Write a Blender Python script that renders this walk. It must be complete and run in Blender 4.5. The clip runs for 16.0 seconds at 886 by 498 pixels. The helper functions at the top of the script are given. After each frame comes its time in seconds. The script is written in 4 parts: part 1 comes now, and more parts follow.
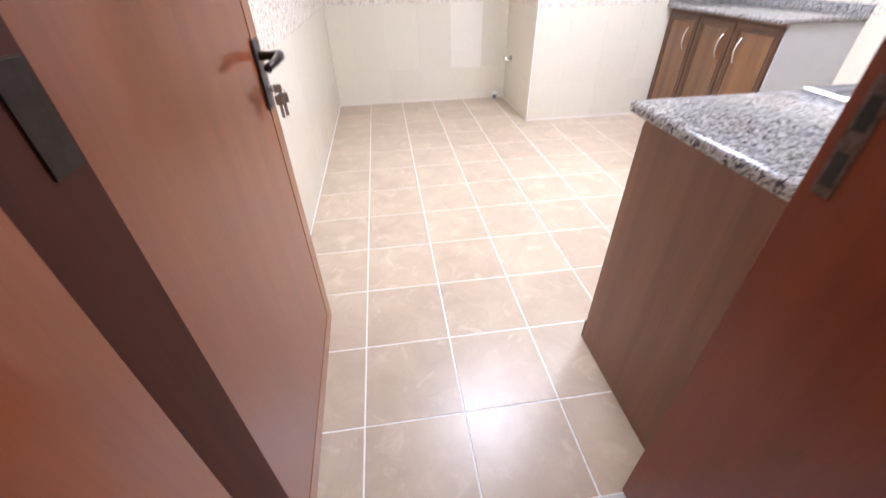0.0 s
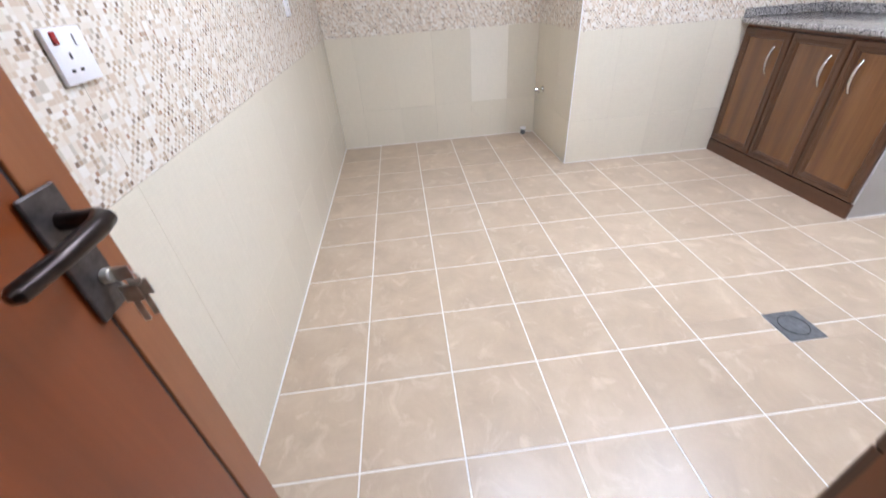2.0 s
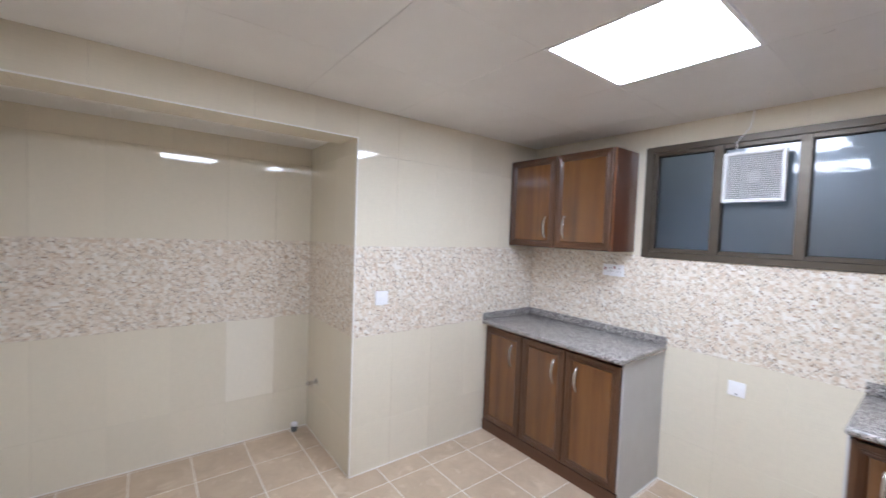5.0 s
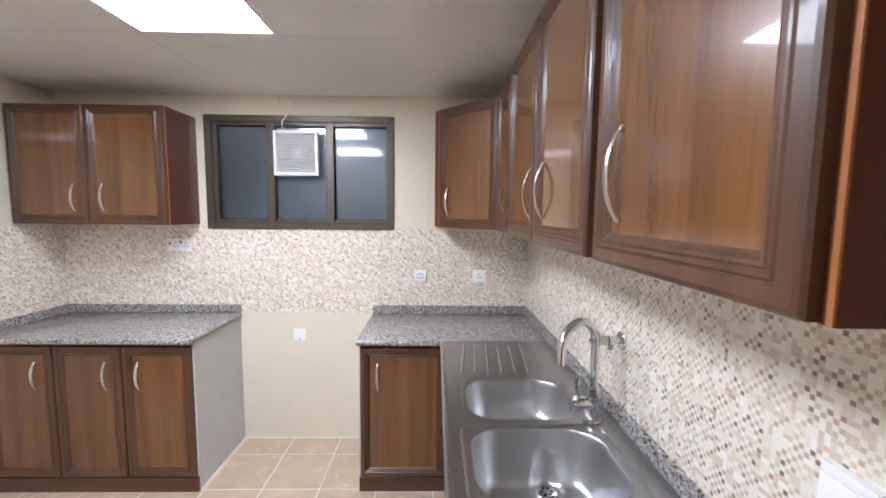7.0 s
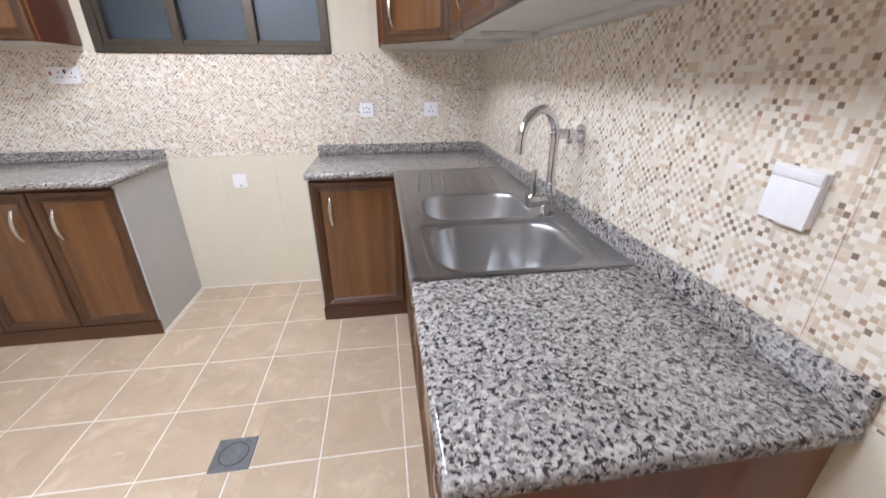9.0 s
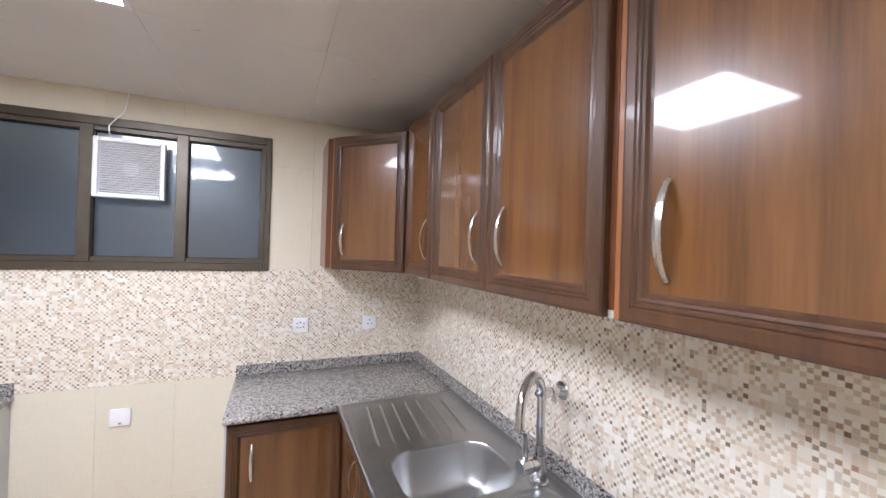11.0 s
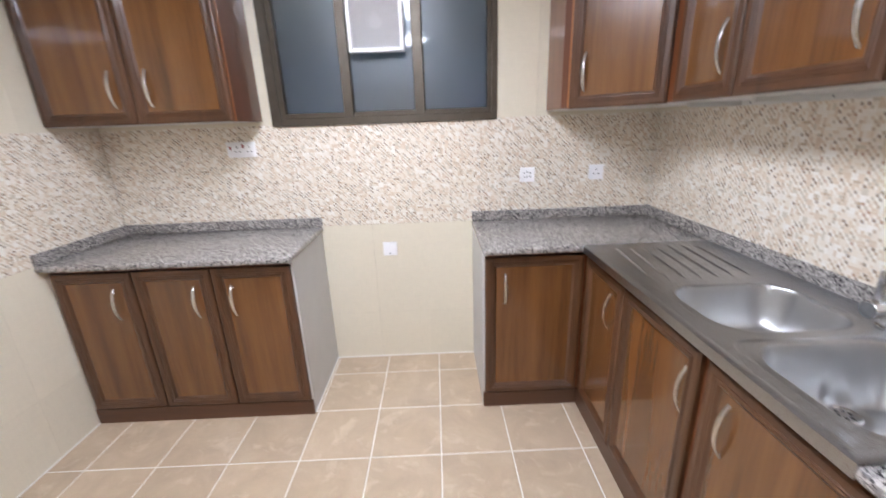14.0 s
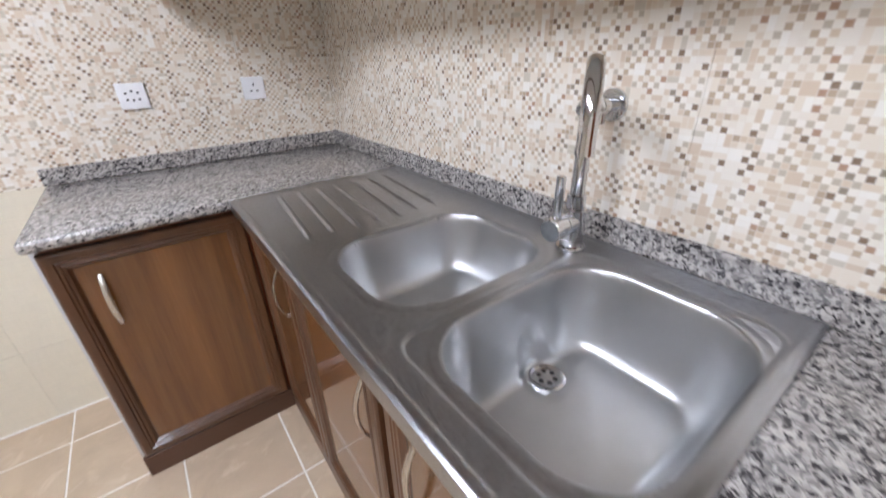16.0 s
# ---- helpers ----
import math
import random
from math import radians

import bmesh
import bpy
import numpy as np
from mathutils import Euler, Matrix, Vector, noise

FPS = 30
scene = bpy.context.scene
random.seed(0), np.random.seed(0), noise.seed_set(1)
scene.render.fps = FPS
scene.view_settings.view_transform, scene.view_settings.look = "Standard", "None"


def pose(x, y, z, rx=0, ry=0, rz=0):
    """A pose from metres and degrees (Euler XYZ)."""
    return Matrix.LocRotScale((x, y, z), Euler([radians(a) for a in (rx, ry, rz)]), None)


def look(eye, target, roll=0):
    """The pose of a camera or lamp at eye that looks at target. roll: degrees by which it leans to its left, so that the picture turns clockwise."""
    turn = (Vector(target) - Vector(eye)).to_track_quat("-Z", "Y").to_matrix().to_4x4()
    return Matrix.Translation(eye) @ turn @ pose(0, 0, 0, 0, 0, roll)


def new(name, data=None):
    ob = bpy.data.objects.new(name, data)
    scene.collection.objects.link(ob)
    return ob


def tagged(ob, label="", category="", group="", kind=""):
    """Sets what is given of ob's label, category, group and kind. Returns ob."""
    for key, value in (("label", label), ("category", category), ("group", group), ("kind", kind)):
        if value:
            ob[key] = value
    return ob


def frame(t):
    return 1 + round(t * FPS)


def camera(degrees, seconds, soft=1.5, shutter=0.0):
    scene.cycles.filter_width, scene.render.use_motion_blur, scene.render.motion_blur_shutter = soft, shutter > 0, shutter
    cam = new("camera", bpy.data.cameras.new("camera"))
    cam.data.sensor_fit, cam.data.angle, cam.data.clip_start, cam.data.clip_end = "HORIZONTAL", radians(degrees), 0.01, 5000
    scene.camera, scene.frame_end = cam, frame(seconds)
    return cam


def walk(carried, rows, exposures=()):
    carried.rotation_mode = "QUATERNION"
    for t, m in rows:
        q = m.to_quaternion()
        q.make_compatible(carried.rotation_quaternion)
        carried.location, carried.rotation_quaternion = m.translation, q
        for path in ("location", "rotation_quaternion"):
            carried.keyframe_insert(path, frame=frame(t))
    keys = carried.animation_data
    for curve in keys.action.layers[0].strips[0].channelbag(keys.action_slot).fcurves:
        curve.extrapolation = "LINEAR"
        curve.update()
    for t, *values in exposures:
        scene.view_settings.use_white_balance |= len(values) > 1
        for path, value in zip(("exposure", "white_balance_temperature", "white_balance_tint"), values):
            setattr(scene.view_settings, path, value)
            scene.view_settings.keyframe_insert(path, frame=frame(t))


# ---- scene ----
# ---------- camera ----------
cam = camera(97.4, 16.0, soft=1.5, shutter=0.3)
PATH = [
    (0, (0.462, -3.024, 1.247), (-1.134, -2.817, 0.060), -1.3),
    (0.5, (0.278, -3.058, 1.167), (-1.114, -2.893, -0.26), -1.9),
    (1, (0.128, -3.07, 1.157), (-1.269, -2.875, -0.261), -2.0),
    (1.5, (-0.093, -3.014, 1.184), (-1.597, -2.873, -0.128), -3.9),
    (2, (-0.295, -2.932, 1.257), (-1.944, -2.823, 0.13), -4.4),
    (2.5, (-0.423, -2.933, 1.313), (-2.22, -2.823, 0.443), -3.5),
    (3, (-0.549, -2.983, 1.413), (-2.461, -2.861, 0.839), -2.1),
    (3.2, (-0.593, -2.981, 1.458), (-2.537, -2.85, 1.009), -1.4),
    (5.3, (-0.832, -2.748, 1.646), (-2.194, -1.287, 1.552), 2.0),
    (5.5, (-0.819, -2.723, 1.645), (-1.992, -1.107, 1.534), 1.9),
    (6, (-0.764, -2.684, 1.639), (-1.409, -0.797, 1.493), 1.7),
    (6.5, (-0.669, -2.68, 1.634), (-0.892, -0.698, 1.482), 1.4),
    (7, (-0.602, -2.686, 1.642), (-0.564, -0.695, 1.457), 0.6),
    (7.5, (-0.578, -2.688, 1.588), (-0.456, -0.733, 1.182), -0.5),
    (8, (-0.586, -2.689, 1.448), (-0.448, -0.824, 0.741), -1.2),
    (8.5, (-0.606, -2.698, 1.37), (-0.446, -0.908, 0.491), -1.2),
    (9, (-0.617, -2.662, 1.383), (-0.346, -0.85, 0.581), -0.1),
    (9.5, (-0.639, -2.553, 1.454), (-0.152, -0.681, 0.946), 1.2),
    (9.7, (-0.643, -2.511, 1.501), (-0.071, -0.634, 1.113), 1.5),
    (11.8, (-1.057, -2.409, 1.698), (-0.258, -0.577, 1.768), 1.5),
    (12, (-1.100, -2.394, 1.702), (-0.455, -0.501, 1.76), 1.5),
    (12.5, (-1.188, -2.371, 1.682), (-0.942, -0.386, 1.693), 1.4),
    (13, (-1.274, -2.364, 1.646), (-1.283, -0.367, 1.541), 1.0),
    (13.5, (-1.312, -2.335, 1.588), (-1.427, -0.369, 1.236), -0.3),
    (14, (-1.254, -2.318, 1.493), (-1.232, -0.411, 0.891), -2.1),
    (14.5, (-1.086, -2.256, 1.369), (-0.713, -0.516, 0.457), -3.4),
    (15, (-0.884, -2.147, 1.281), (-0.237, -0.604, 0.186), -3.3),
    (15.5, (-0.768, -2.022, 1.258), (0.107, -0.583, 0.179), -2.0),
    (16, (-0.722, -1.852, 1.314), (0.342, -0.418, 0.414), -1.4),
]
EXPOSURES = [(0.0, 0.74, 6150, 14), (0.5, 0.74, 6150, 15), (1.0, 0.62, 6150, 13), (1.5, 0.42, 6080, 11), (2.0, 0.22, 6050, 10), (3.0, -0.10, 6000, 8), (5.3, -0.05, 6050, 9), (6.0, 0.0, 6200, 9), (7.0, 0.10, 6400, 10), (7.5, 0.20, 6450, 10), (8.5, 0.08, 6500, 10), (9.5, 0.0, 6500, 10), (12.0, 0.12, 6500, 11), (14.5, 0.05, 6550, 10), (16.0, -0.02, 6450, 10)]
walk(cam, [(t, look(eye, target, roll)) for t, eye, target, roll in PATH], EXPOSURES)
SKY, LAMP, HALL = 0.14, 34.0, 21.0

# ---------- world and light ----------
world = bpy.data.worlds.new("world")
scene.world = world
world.use_nodes = True
wn, wl = world.node_tree.nodes, world.node_tree.links
sky = wn.new("ShaderNodeTexSky")
sky.sky_type = 'NISHITA'
sky.sun_disc = False
sky.sun_elevation = radians(8)
sky.sun_rotation = radians(150)
wl.new(sky.outputs[0], wn["Background"].inputs[0])
wn["Background"].inputs[1].default_value = SKY


# ---------- materials ----------
class Nodes:
    """A node material with short calls."""
    def __init__(self, name):
        self.m = bpy.data.materials.new(name)
        self.m.use_nodes = True
        self.t = self.m.node_tree
        self.b = self.t.nodes["Principled BSDF"]

    def n(self, kind, **sockets):
        node = self.t.nodes.new("ShaderNode" + kind)
        return node

    def link(self, a, b):
        self.t.links.new(a, b)

    def put(self, sock, v):
        if isinstance(v, (int, float, tuple, list)):
            sock.default_value = v
        else:
            self.link(v, sock)

    def math(self, op, a, b=0.0, c=0.0):
        m = self.n("Math")
        m.operation = op
        for s, v in zip(m.inputs, (a, b, c)):
            self.put(s, v)
        return m.outputs[0]

    def pos(self, scale=(1, 1, 1), random=0.0):
        g = self.n("NewGeometry").outputs["Position"]
        mp = self.n("Mapping")
        mp.inputs["Scale"].default_value = scale
        self.link(g, mp.inputs["Vector"])
        if random:
            r = self.n("ObjectInfo").outputs["Random"]
            self.link(self.math('MULTIPLY', r, random), mp.inputs["Location"])
        return mp.outputs[0]

    def noise(self, vec, scale=5.0, detail=3.0, rough=0.55, dist=0.0):
        x = self.n("TexNoise")
        self.link(vec, x.inputs["Vector"])
        for k, v in (("Scale", scale), ("Detail", detail), ("Roughness", rough), ("Distortion", dist)):
            x.inputs[k].default_value = v
        return x.outputs[0]

    def ramp(self, fac, stops, constant=False):
        r = self.n("ValToRGB")
        el = r.color_ramp.elements
        if constant:
            r.color_ramp.interpolation = 'CONSTANT'
        while len(el) < len(stops):
            el.new(0.5)
        for e, (p, c) in zip(el, stops):
            e.position = p
            e.color = (*c, 1) if len(c) == 3 else c
        self.put(r.inputs[0], fac)
        return r.outputs[0]

    def mix(self, fac, a, b, mode='MIX'):
        m = self.n("Mix")
        m.data_type = 'RGBA'
        m.blend_type = mode
        self.put(m.inputs["Factor"], fac)
        for s, v in ((m.inputs[6], a), (m.inputs[7], b)):
            self.put(s, (*v, 1) if isinstance(v, tuple) and len(v) == 3 else v)
        return m.outputs[2]

    def bump(self, height, strength=0.2, dist=0.002):
        x = self.n("Bump")
        x.inputs["Strength"].default_value = strength
        x.inputs["Distance"].default_value = dist
        self.link(height, x.inputs["Height"])
        self.link(x.outputs[0], self.b.inputs["Normal"])

    def set(self, **kw):
        names = dict(color="Base Color", rough="Roughness", metal="Metallic", coat="Coat Weight", coat_rough="Coat Roughness",
                     spec="Specular IOR Level", trans="Transmission Weight", ior="IOR", aniso="Anisotropic")
        for k, v in kw.items():
            self.put(self.b.inputs[names[k]], (*v, 1) if isinstance(v, tuple) and len(v) == 3 else v)
        return self


def plain(name, color, rough=0.5, metal=0.0, wear=0.06, scale=14.0, bump=0.0, coat=0.0):
    """A surface with faint mottling in colour and gloss."""
    k = Nodes(name)
    f = k.noise(k.pos(), scale, 5)
    lo = tuple(max(0, c * (1 - wear * 2)) for c in color)
    hi = tuple(min(1, c * (1 + wear)) for c in color)
    k.set(color=k.ramp(f, [(0.3, lo), (0.7, hi)]), metal=metal, coat=coat, coat_rough=0.08)
    r = k.n("MapRange")
    k.link(k.noise(k.pos(), scale * 3.1, 3), r.inputs[0])
    r.inputs[3].default_value, r.inputs[4].default_value = max(0.02, rough - 0.05), rough + 0.05
    k.link(r.outputs[0], k.b.inputs["Roughness"])
    if bump:
        k.bump(k.noise(k.pos(), scale * 12, 4), bump, 0.001)
    return k.m


def wood(name, dark, light, rough=0.3, coat=0.5, across=1.0, turn=False):
    """Varnished wood with upright grain: broad bands, fine fibres, pores."""
    k = Nodes(name)
    sc = (1.0, 1.0, 0.05) if not turn else (0.05, 0.05, 1.0)
    broad = k.noise(k.pos(sc, 7.0), 14 * across, 3, 0.5, 0.6)
    fine = k.noise(k.pos(tuple(s * 1.0 for s in sc), 3.0), 150 * across, 4, 0.6)
    grain = k.math('ADD', k.math('MULTIPLY', broad, 0.72), k.math('MULTIPLY', fine, 0.28))
    mid = tuple((a + b) / 2 for a, b in zip(dark, light))
    col = k.ramp(grain, [(0.30, dark), (0.48, mid), (0.68, light)])
    tint = k.math('ADD', k.math('MULTIPLY', k.n("ObjectInfo").outputs["Random"], 0.14), 0.93)
    hsv = k.n("HueSaturation")
    k.link(tint, hsv.inputs["Value"])
    k.link(col, hsv.inputs["Color"])
    k.set(color=hsv.outputs[0], rough=rough, coat=coat, coat_rough=0.05)
    k.bump(fine, 0.06, 0.0006)
    return k.m


def mosaic(name):
    """Glazed wall tile printed with small square chips of mixed size and colour."""
    k = Nodes(name)
    s = 0.0104
    g = k.n("SeparateXYZ")
    k.link(k.n("NewGeometry").outputs["Position"], g.inputs[0])
    u = k.math('DIVIDE', k.math('ADD', g.outputs[0], g.outputs[1]), s)
    v = k.math('DIVIDE', g.outputs[2], s)
    bu, bv = (k.math('FLOOR', k.math('DIVIDE', q, 2)) for q in (u, v))

    def rnd(a, b, c):
        x = k.n("CombineXYZ")
        for sck, val in zip(x.inputs, (a, b, c)):
            k.put(sck, val)
        w = k.n("TexWhiteNoise")
        k.link(x.outputs[0], w.inputs["Vector"])
        return w.outputs["Value"]

    kind = rnd(bu, bv, 3.0)
    wide = k.math('LESS_THAN', kind, 0.22)
    tall = k.math('ADD', k.math('LESS_THAN', kind, 0.10), k.math('MULTIPLY', k.math('GREATER_THAN', kind, 0.22), k.math('LESS_THAN', kind, 0.34)))

    def cell(q, b, big):
        start = k.math('ADD', k.math('MULTIPLY', k.math('MULTIPLY', b, 2), big), k.math('MULTIPLY', k.math('FLOOR', q), k.math('SUBTRACT', 1, big)))
        size = k.math('ADD', 1, big)
        off = k.math('SUBTRACT', q, start)
        return start, k.math('MINIMUM', off, k.math('SUBTRACT', size, off))

    cu, eu = cell(u, bu, wide)
    cv, ev = cell(v, bv, tall)
    edge = k.math('MINIMUM', eu, ev)
    gap = k.n("MapRange")
    k.link(edge, gap.inputs[0])
    gap.inputs[1].default_value, gap.inputs[2].default_value = 0.0, 0.16
    tone = rnd(cu, cv, 9.0)
    big = k.math('MAXIMUM', wide, tall)
    odd = k.math('PINGPONG', k.math('ADD', k.math('FLOOR', u), k.math('FLOOR', v)), 1.0)
    pale = k.ramp(tone, [(0.0, (0.83, 0.78, 0.69)), (0.34, (0.86, 0.82, 0.75)), (0.60, (0.80, 0.73, 0.63)), (0.85, (0.68, 0.56, 0.43)), (0.96, (0.46, 0.34, 0.23))], True)
    rich = k.ramp(tone, [(0.0, (0.66, 0.53, 0.39)), (0.20, (0.80, 0.74, 0.65)), (0.28, (0.50, 0.38, 0.26)), (0.50, (0.53, 0.46, 0.36)), (0.67, (0.72, 0.62, 0.50)),
                         (0.80, (0.20, 0.12, 0.07)), (0.90, (0.42, 0.24, 0.15)), (0.95, (0.28, 0.22, 0.16))], True)
    small = k.mix(odd, pale, rich)
    large = k.ramp(tone, [(0.0, (0.83, 0.78, 0.70)), (0.26, (0.87, 0.84, 0.78)), (0.46, (0.79, 0.71, 0.60)), (0.70, (0.67, 0.54, 0.41)),
                          (0.84, (0.73, 0.62, 0.49)), (0.95, (0.60, 0.54, 0.44))], True)
    chip = k.mix(big, small, large)
    cloud = k.noise(k.pos(), 160, 3)
    chip = k.mix(k.math('MULTIPLY', cloud, 0.22), chip, (0.80, 0.72, 0.62))
    soft = k.math('ADD', k.math('MULTIPLY', gap.outputs[0], 0.6), 0.4)
    col = k.mix(soft, (0.80, 0.74, 0.65), chip)
    k.set(color=col, rough=0.17, spec=0.5)
    k.bump(gap.outputs[0], 0.25, 0.0006)
    return k.m


def granite(name):
    """Polished speckled granite: pale grains, grey matrix, irregular black flecks."""
    k = Nodes(name)
    p = k.pos()

    def step(fac, lo, hi):
        r = k.n("MapRange")
        k.link(fac, r.inputs[0])
        r.inputs[1].default_value, r.inputs[2].default_value = lo, hi
        return r.outputs[0]

    v = k.n("TexVoronoi")
    k.link(p, v.inputs["Vector"])
    v.inputs["Scale"].default_value = 120
    sp = k.n("SeparateColor")
    k.link(v.outputs["Color"], sp.inputs[0])
    grain = k.ramp(sp.outputs[0], [(0.0, (0.24, 0.226, 0.217)), (0.22, (0.36, 0.338, 0.32)), (0.50, (0.43, 0.403, 0.38)), (0.82, (0.51, 0.476, 0.447))], True)
    grey = step(k.noise(p, 104, 3, 0.6, 0.3), 0.455, 0.42)
    col = k.mix(grey, grain, (0.17, 0.165, 0.165))
    black = step(k.noise(k.pos((1, 1, 1.2)), 97, 2.5, 0.68, 0.25), 0.452, 0.430)
    col = k.mix(black, col, (0.016, 0.016, 0.020))
    pale = step(k.noise(p, 110, 2, 0.5, 0.6), 0.60, 0.64)
    col = k.mix(k.math('MULTIPLY', pale, 0.8), col, (0.60, 0.57, 0.54))
    col = k.mix(k.math('MULTIPLY', k.noise(p, 9, 3), 0.16), col, (0.33, 0.29, 0.27))
    k.set(color=col, rough=0.14, spec=0.5)
    k.bump(k.noise(p, 300, 2), 0.02, 0.0004)
    return k.m


def floor_tile(name):
    """Matt-glazed beige floor tile, clouded."""
    k = Nodes(name)
    a = k.noise(k.pos((1, 1, 1), 9.0), 5.5, 6, 0.62, 0.5)
    b = k.noise(k.pos(), 60, 4)
    col = k.ramp(a, [(0.30, (0.466, 0.361, 0.256)), (0.52, (0.541, 0.420, 0.298)), (0.66, (0.584, 0.463, 0.334)), (0.78, (0.668, 0.549, 0.407))])
    col = k.mix(k.math('MULTIPLY', b, 0.15), col, (0.425, 0.328, 0.230))
    smear = k.n("MapRange")
    k.link(k.noise(k.pos((1, 1, 1), 5.0), 8.5, 5, 0.6, 0.9), smear.inputs[0])
    smear.inputs[1].default_value, smear.inputs[2].default_value, smear.inputs[4].default_value = 0.56, 0.72, 0.55
    col = k.mix(smear.outputs[0], col, (0.721, 0.602, 0.459))
    h = k.n("HueSaturation")
    k.link(col, h.inputs["Color"])
    k.link(k.math('ADD', 0.95, k.math('MULTIPLY', k.n("ObjectInfo").outputs["Random"], 0.10)), h.inputs["Value"])
    k.set(color=h.outputs[0], spec=0.5)
    r = k.n("MapRange")
    k.link(a, r.inputs[0])
    r.inputs[3].default_value, r.inputs[4].default_value = 0.27, 0.37
    k.link(r.outputs[0], k.b.inputs["Roughness"])
    k.bump(b, 0.05, 0.001)
    return k.m


def wall_tile(name, base):
    """Glossy cream wall tile with a faint woven print."""
    k = Nodes(name)
    w1 = k.noise(k.pos((1, 1, 0.08)), 240, 2)
    w2 = k.noise(k.pos((0.08, 0.08, 1)), 240, 2)
    f = k.math('MULTIPLY', k.math('ADD', w1, w2), 0.5)
    lo, hi = tuple(c * 0.965 for c in base), tuple(min(1, c * 1.025) for c in base)
    col = k.ramp(f, [(0.35, lo), (0.65, hi)])
    h = k.n("HueSaturation")
    k.link(col, h.inputs["Color"])
    k.link(k.math('ADD', 0.975, k.math('MULTIPLY', k.n("ObjectInfo").outputs["Random"], 0.05)), h.inputs["Value"])
    k.set(color=h.outputs[0], rough=0.03, spec=0.5)
    k.bump(k.noise(k.pos(), 9, 2), 0.006, 0.004)
    return k.m


def steel(name, rough=0.28, color=(0.55, 0.55, 0.55), scale=(60, 3, 60), grain=0.004, spread=0.06):
    """Brushed stainless steel."""
    k = Nodes(name)
    f = k.noise(k.pos(scale), 20, 3)
    r = k.n("MapRange")
    k.link(f, r.inputs[0])
    r.inputs[3].default_value, r.inputs[4].default_value = rough - spread, rough + spread
    k.set(color=k.ramp(k.noise(k.pos(), 8, 4), [(0.3, tuple(c * 0.9 for c in color)), (0.7, color)]), metal=1.0)
    k.link(r.outputs[0], k.b.inputs["Roughness"])
    if grain:
        k.bump(f, grain, 0.0003)
    return k.m


def glow(name, color, strength):
    k = Nodes(name)
    k.b.inputs["Emission Color"].default_value = (*color, 1)
    k.b.inputs["Emission Strength"].default_value = strength
    k.set(color=(0.8, 0.8, 0.8))
    return k.m


def obscure_glass(name):
    """Rippled, faintly frosted window glass."""
    k = Nodes(name)
    k.set(color=(0.52, 0.63, 0.74), rough=0.35, trans=1.0, ior=1.45, coat=1.0, coat_rough=0.03)
    k.bump(k.noise(k.pos(), 30, 2, 0.4, 0.3), 0.12, 0.003)
    k.link(k.b.inputs["Normal"].links[0].from_socket, k.b.inputs["Coat Normal"])
    return k.m


M_PANEL = wood("cabinet panel veneer", (0.082, 0.031, 0.0085), (0.212, 0.086, 0.025), 0.27, 0.72)
M_FRAME = wood("cabinet frame wood", (0.044, 0.0178, 0.0080), (0.120, 0.051, 0.021), 0.40, 0.22)
M_BASEFRAME = wood("base shaded door frame wood", (0.056, 0.0225, 0.0095), (0.122, 0.051, 0.021), 0.38, 0.3)
M_CARCASS = wood("cabinet carcass laminate", (0.13, 0.042, 0.018), (0.22, 0.075, 0.03), 0.32, 0.4)
M_ENDPANEL = wood("cabinet end laminate", (0.160, 0.061, 0.027), (0.232, 0.092, 0.042), 0.30, 0.3)
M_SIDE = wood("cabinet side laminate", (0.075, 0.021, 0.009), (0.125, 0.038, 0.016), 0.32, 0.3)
M_PLINTH = wood("plinth wood", (0.062, 0.024, 0.012), (0.105, 0.043, 0.020), 0.4, 0.2, 1.0, True)
M_EDGE = wood("edge banding", (0.30, 0.11, 0.035), (0.42, 0.17, 0.06), 0.4, 0.2)
M_DOOR = wood("door veneer", (0.158, 0.0330, 0.0070), (0.230, 0.053, 0.0120), 0.35, 0.45, 0.6)
M_LIP = wood("door lipping", (0.24, 0.075, 0.024), (0.33, 0.115, 0.04), 0.34, 0.4)
# darkened frame wood: the shade of the rebate is put into this colour
M_JAMB_SHADE = wood("shaded door frame wood", (0.05, 0.010, 0.005), (0.085, 0.018, 0.008), 0.6, 0.0)
M_ARCH = wood("architrave wood", (0.21, 0.047, 0.014), (0.30, 0.078, 0.024), 0.34, 0.4)
M_LINING = wood("door lining wood", (0.19, 0.034, 0.012), (0.28, 0.058, 0.020), 0.38, 0.25)
for jm, spec in ((M_JAMB_SHADE, 0.2), (M_DOOR, 0.32), (M_ENDPANEL, 0.32)):
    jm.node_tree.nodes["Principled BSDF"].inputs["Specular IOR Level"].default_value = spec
M_MOSAIC = mosaic("mosaic print tile")
M_GRANITE = granite("speckled granite")
M_FLOOR = floor_tile("beige floor tile")
M_GROUT = plain("white grout", (0.86, 0.84, 0.80), 0.7, 0, 0.05, 40)
M_WALL = wall_tile("cream wall tile", (0.76, 0.70, 0.57))
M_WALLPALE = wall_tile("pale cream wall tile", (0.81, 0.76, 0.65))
M_JOINT = plain("wall tile joint", (0.76, 0.71, 0.60), 0.6, 0, 0.05, 30)
M_WHITE = plain("white plastic", (0.90, 0.90, 0.92), 0.32, 0, 0.02, 30)
M_TRIM = plain("white trim", (0.86, 0.85, 0.82), 0.35, 0, 0.03, 30)
M_CEIL = plain("ceiling panel paint", (0.81, 0.80, 0.785), 0.30, 0, 0.02, 3)
M_GREY = plain("light grey melamine", (0.56, 0.56, 0.56), 0.4, 0, 0.02, 8)
M_MEL = plain("white melamine", (0.66, 0.66, 0.63), 0.4, 0, 0.03, 8)
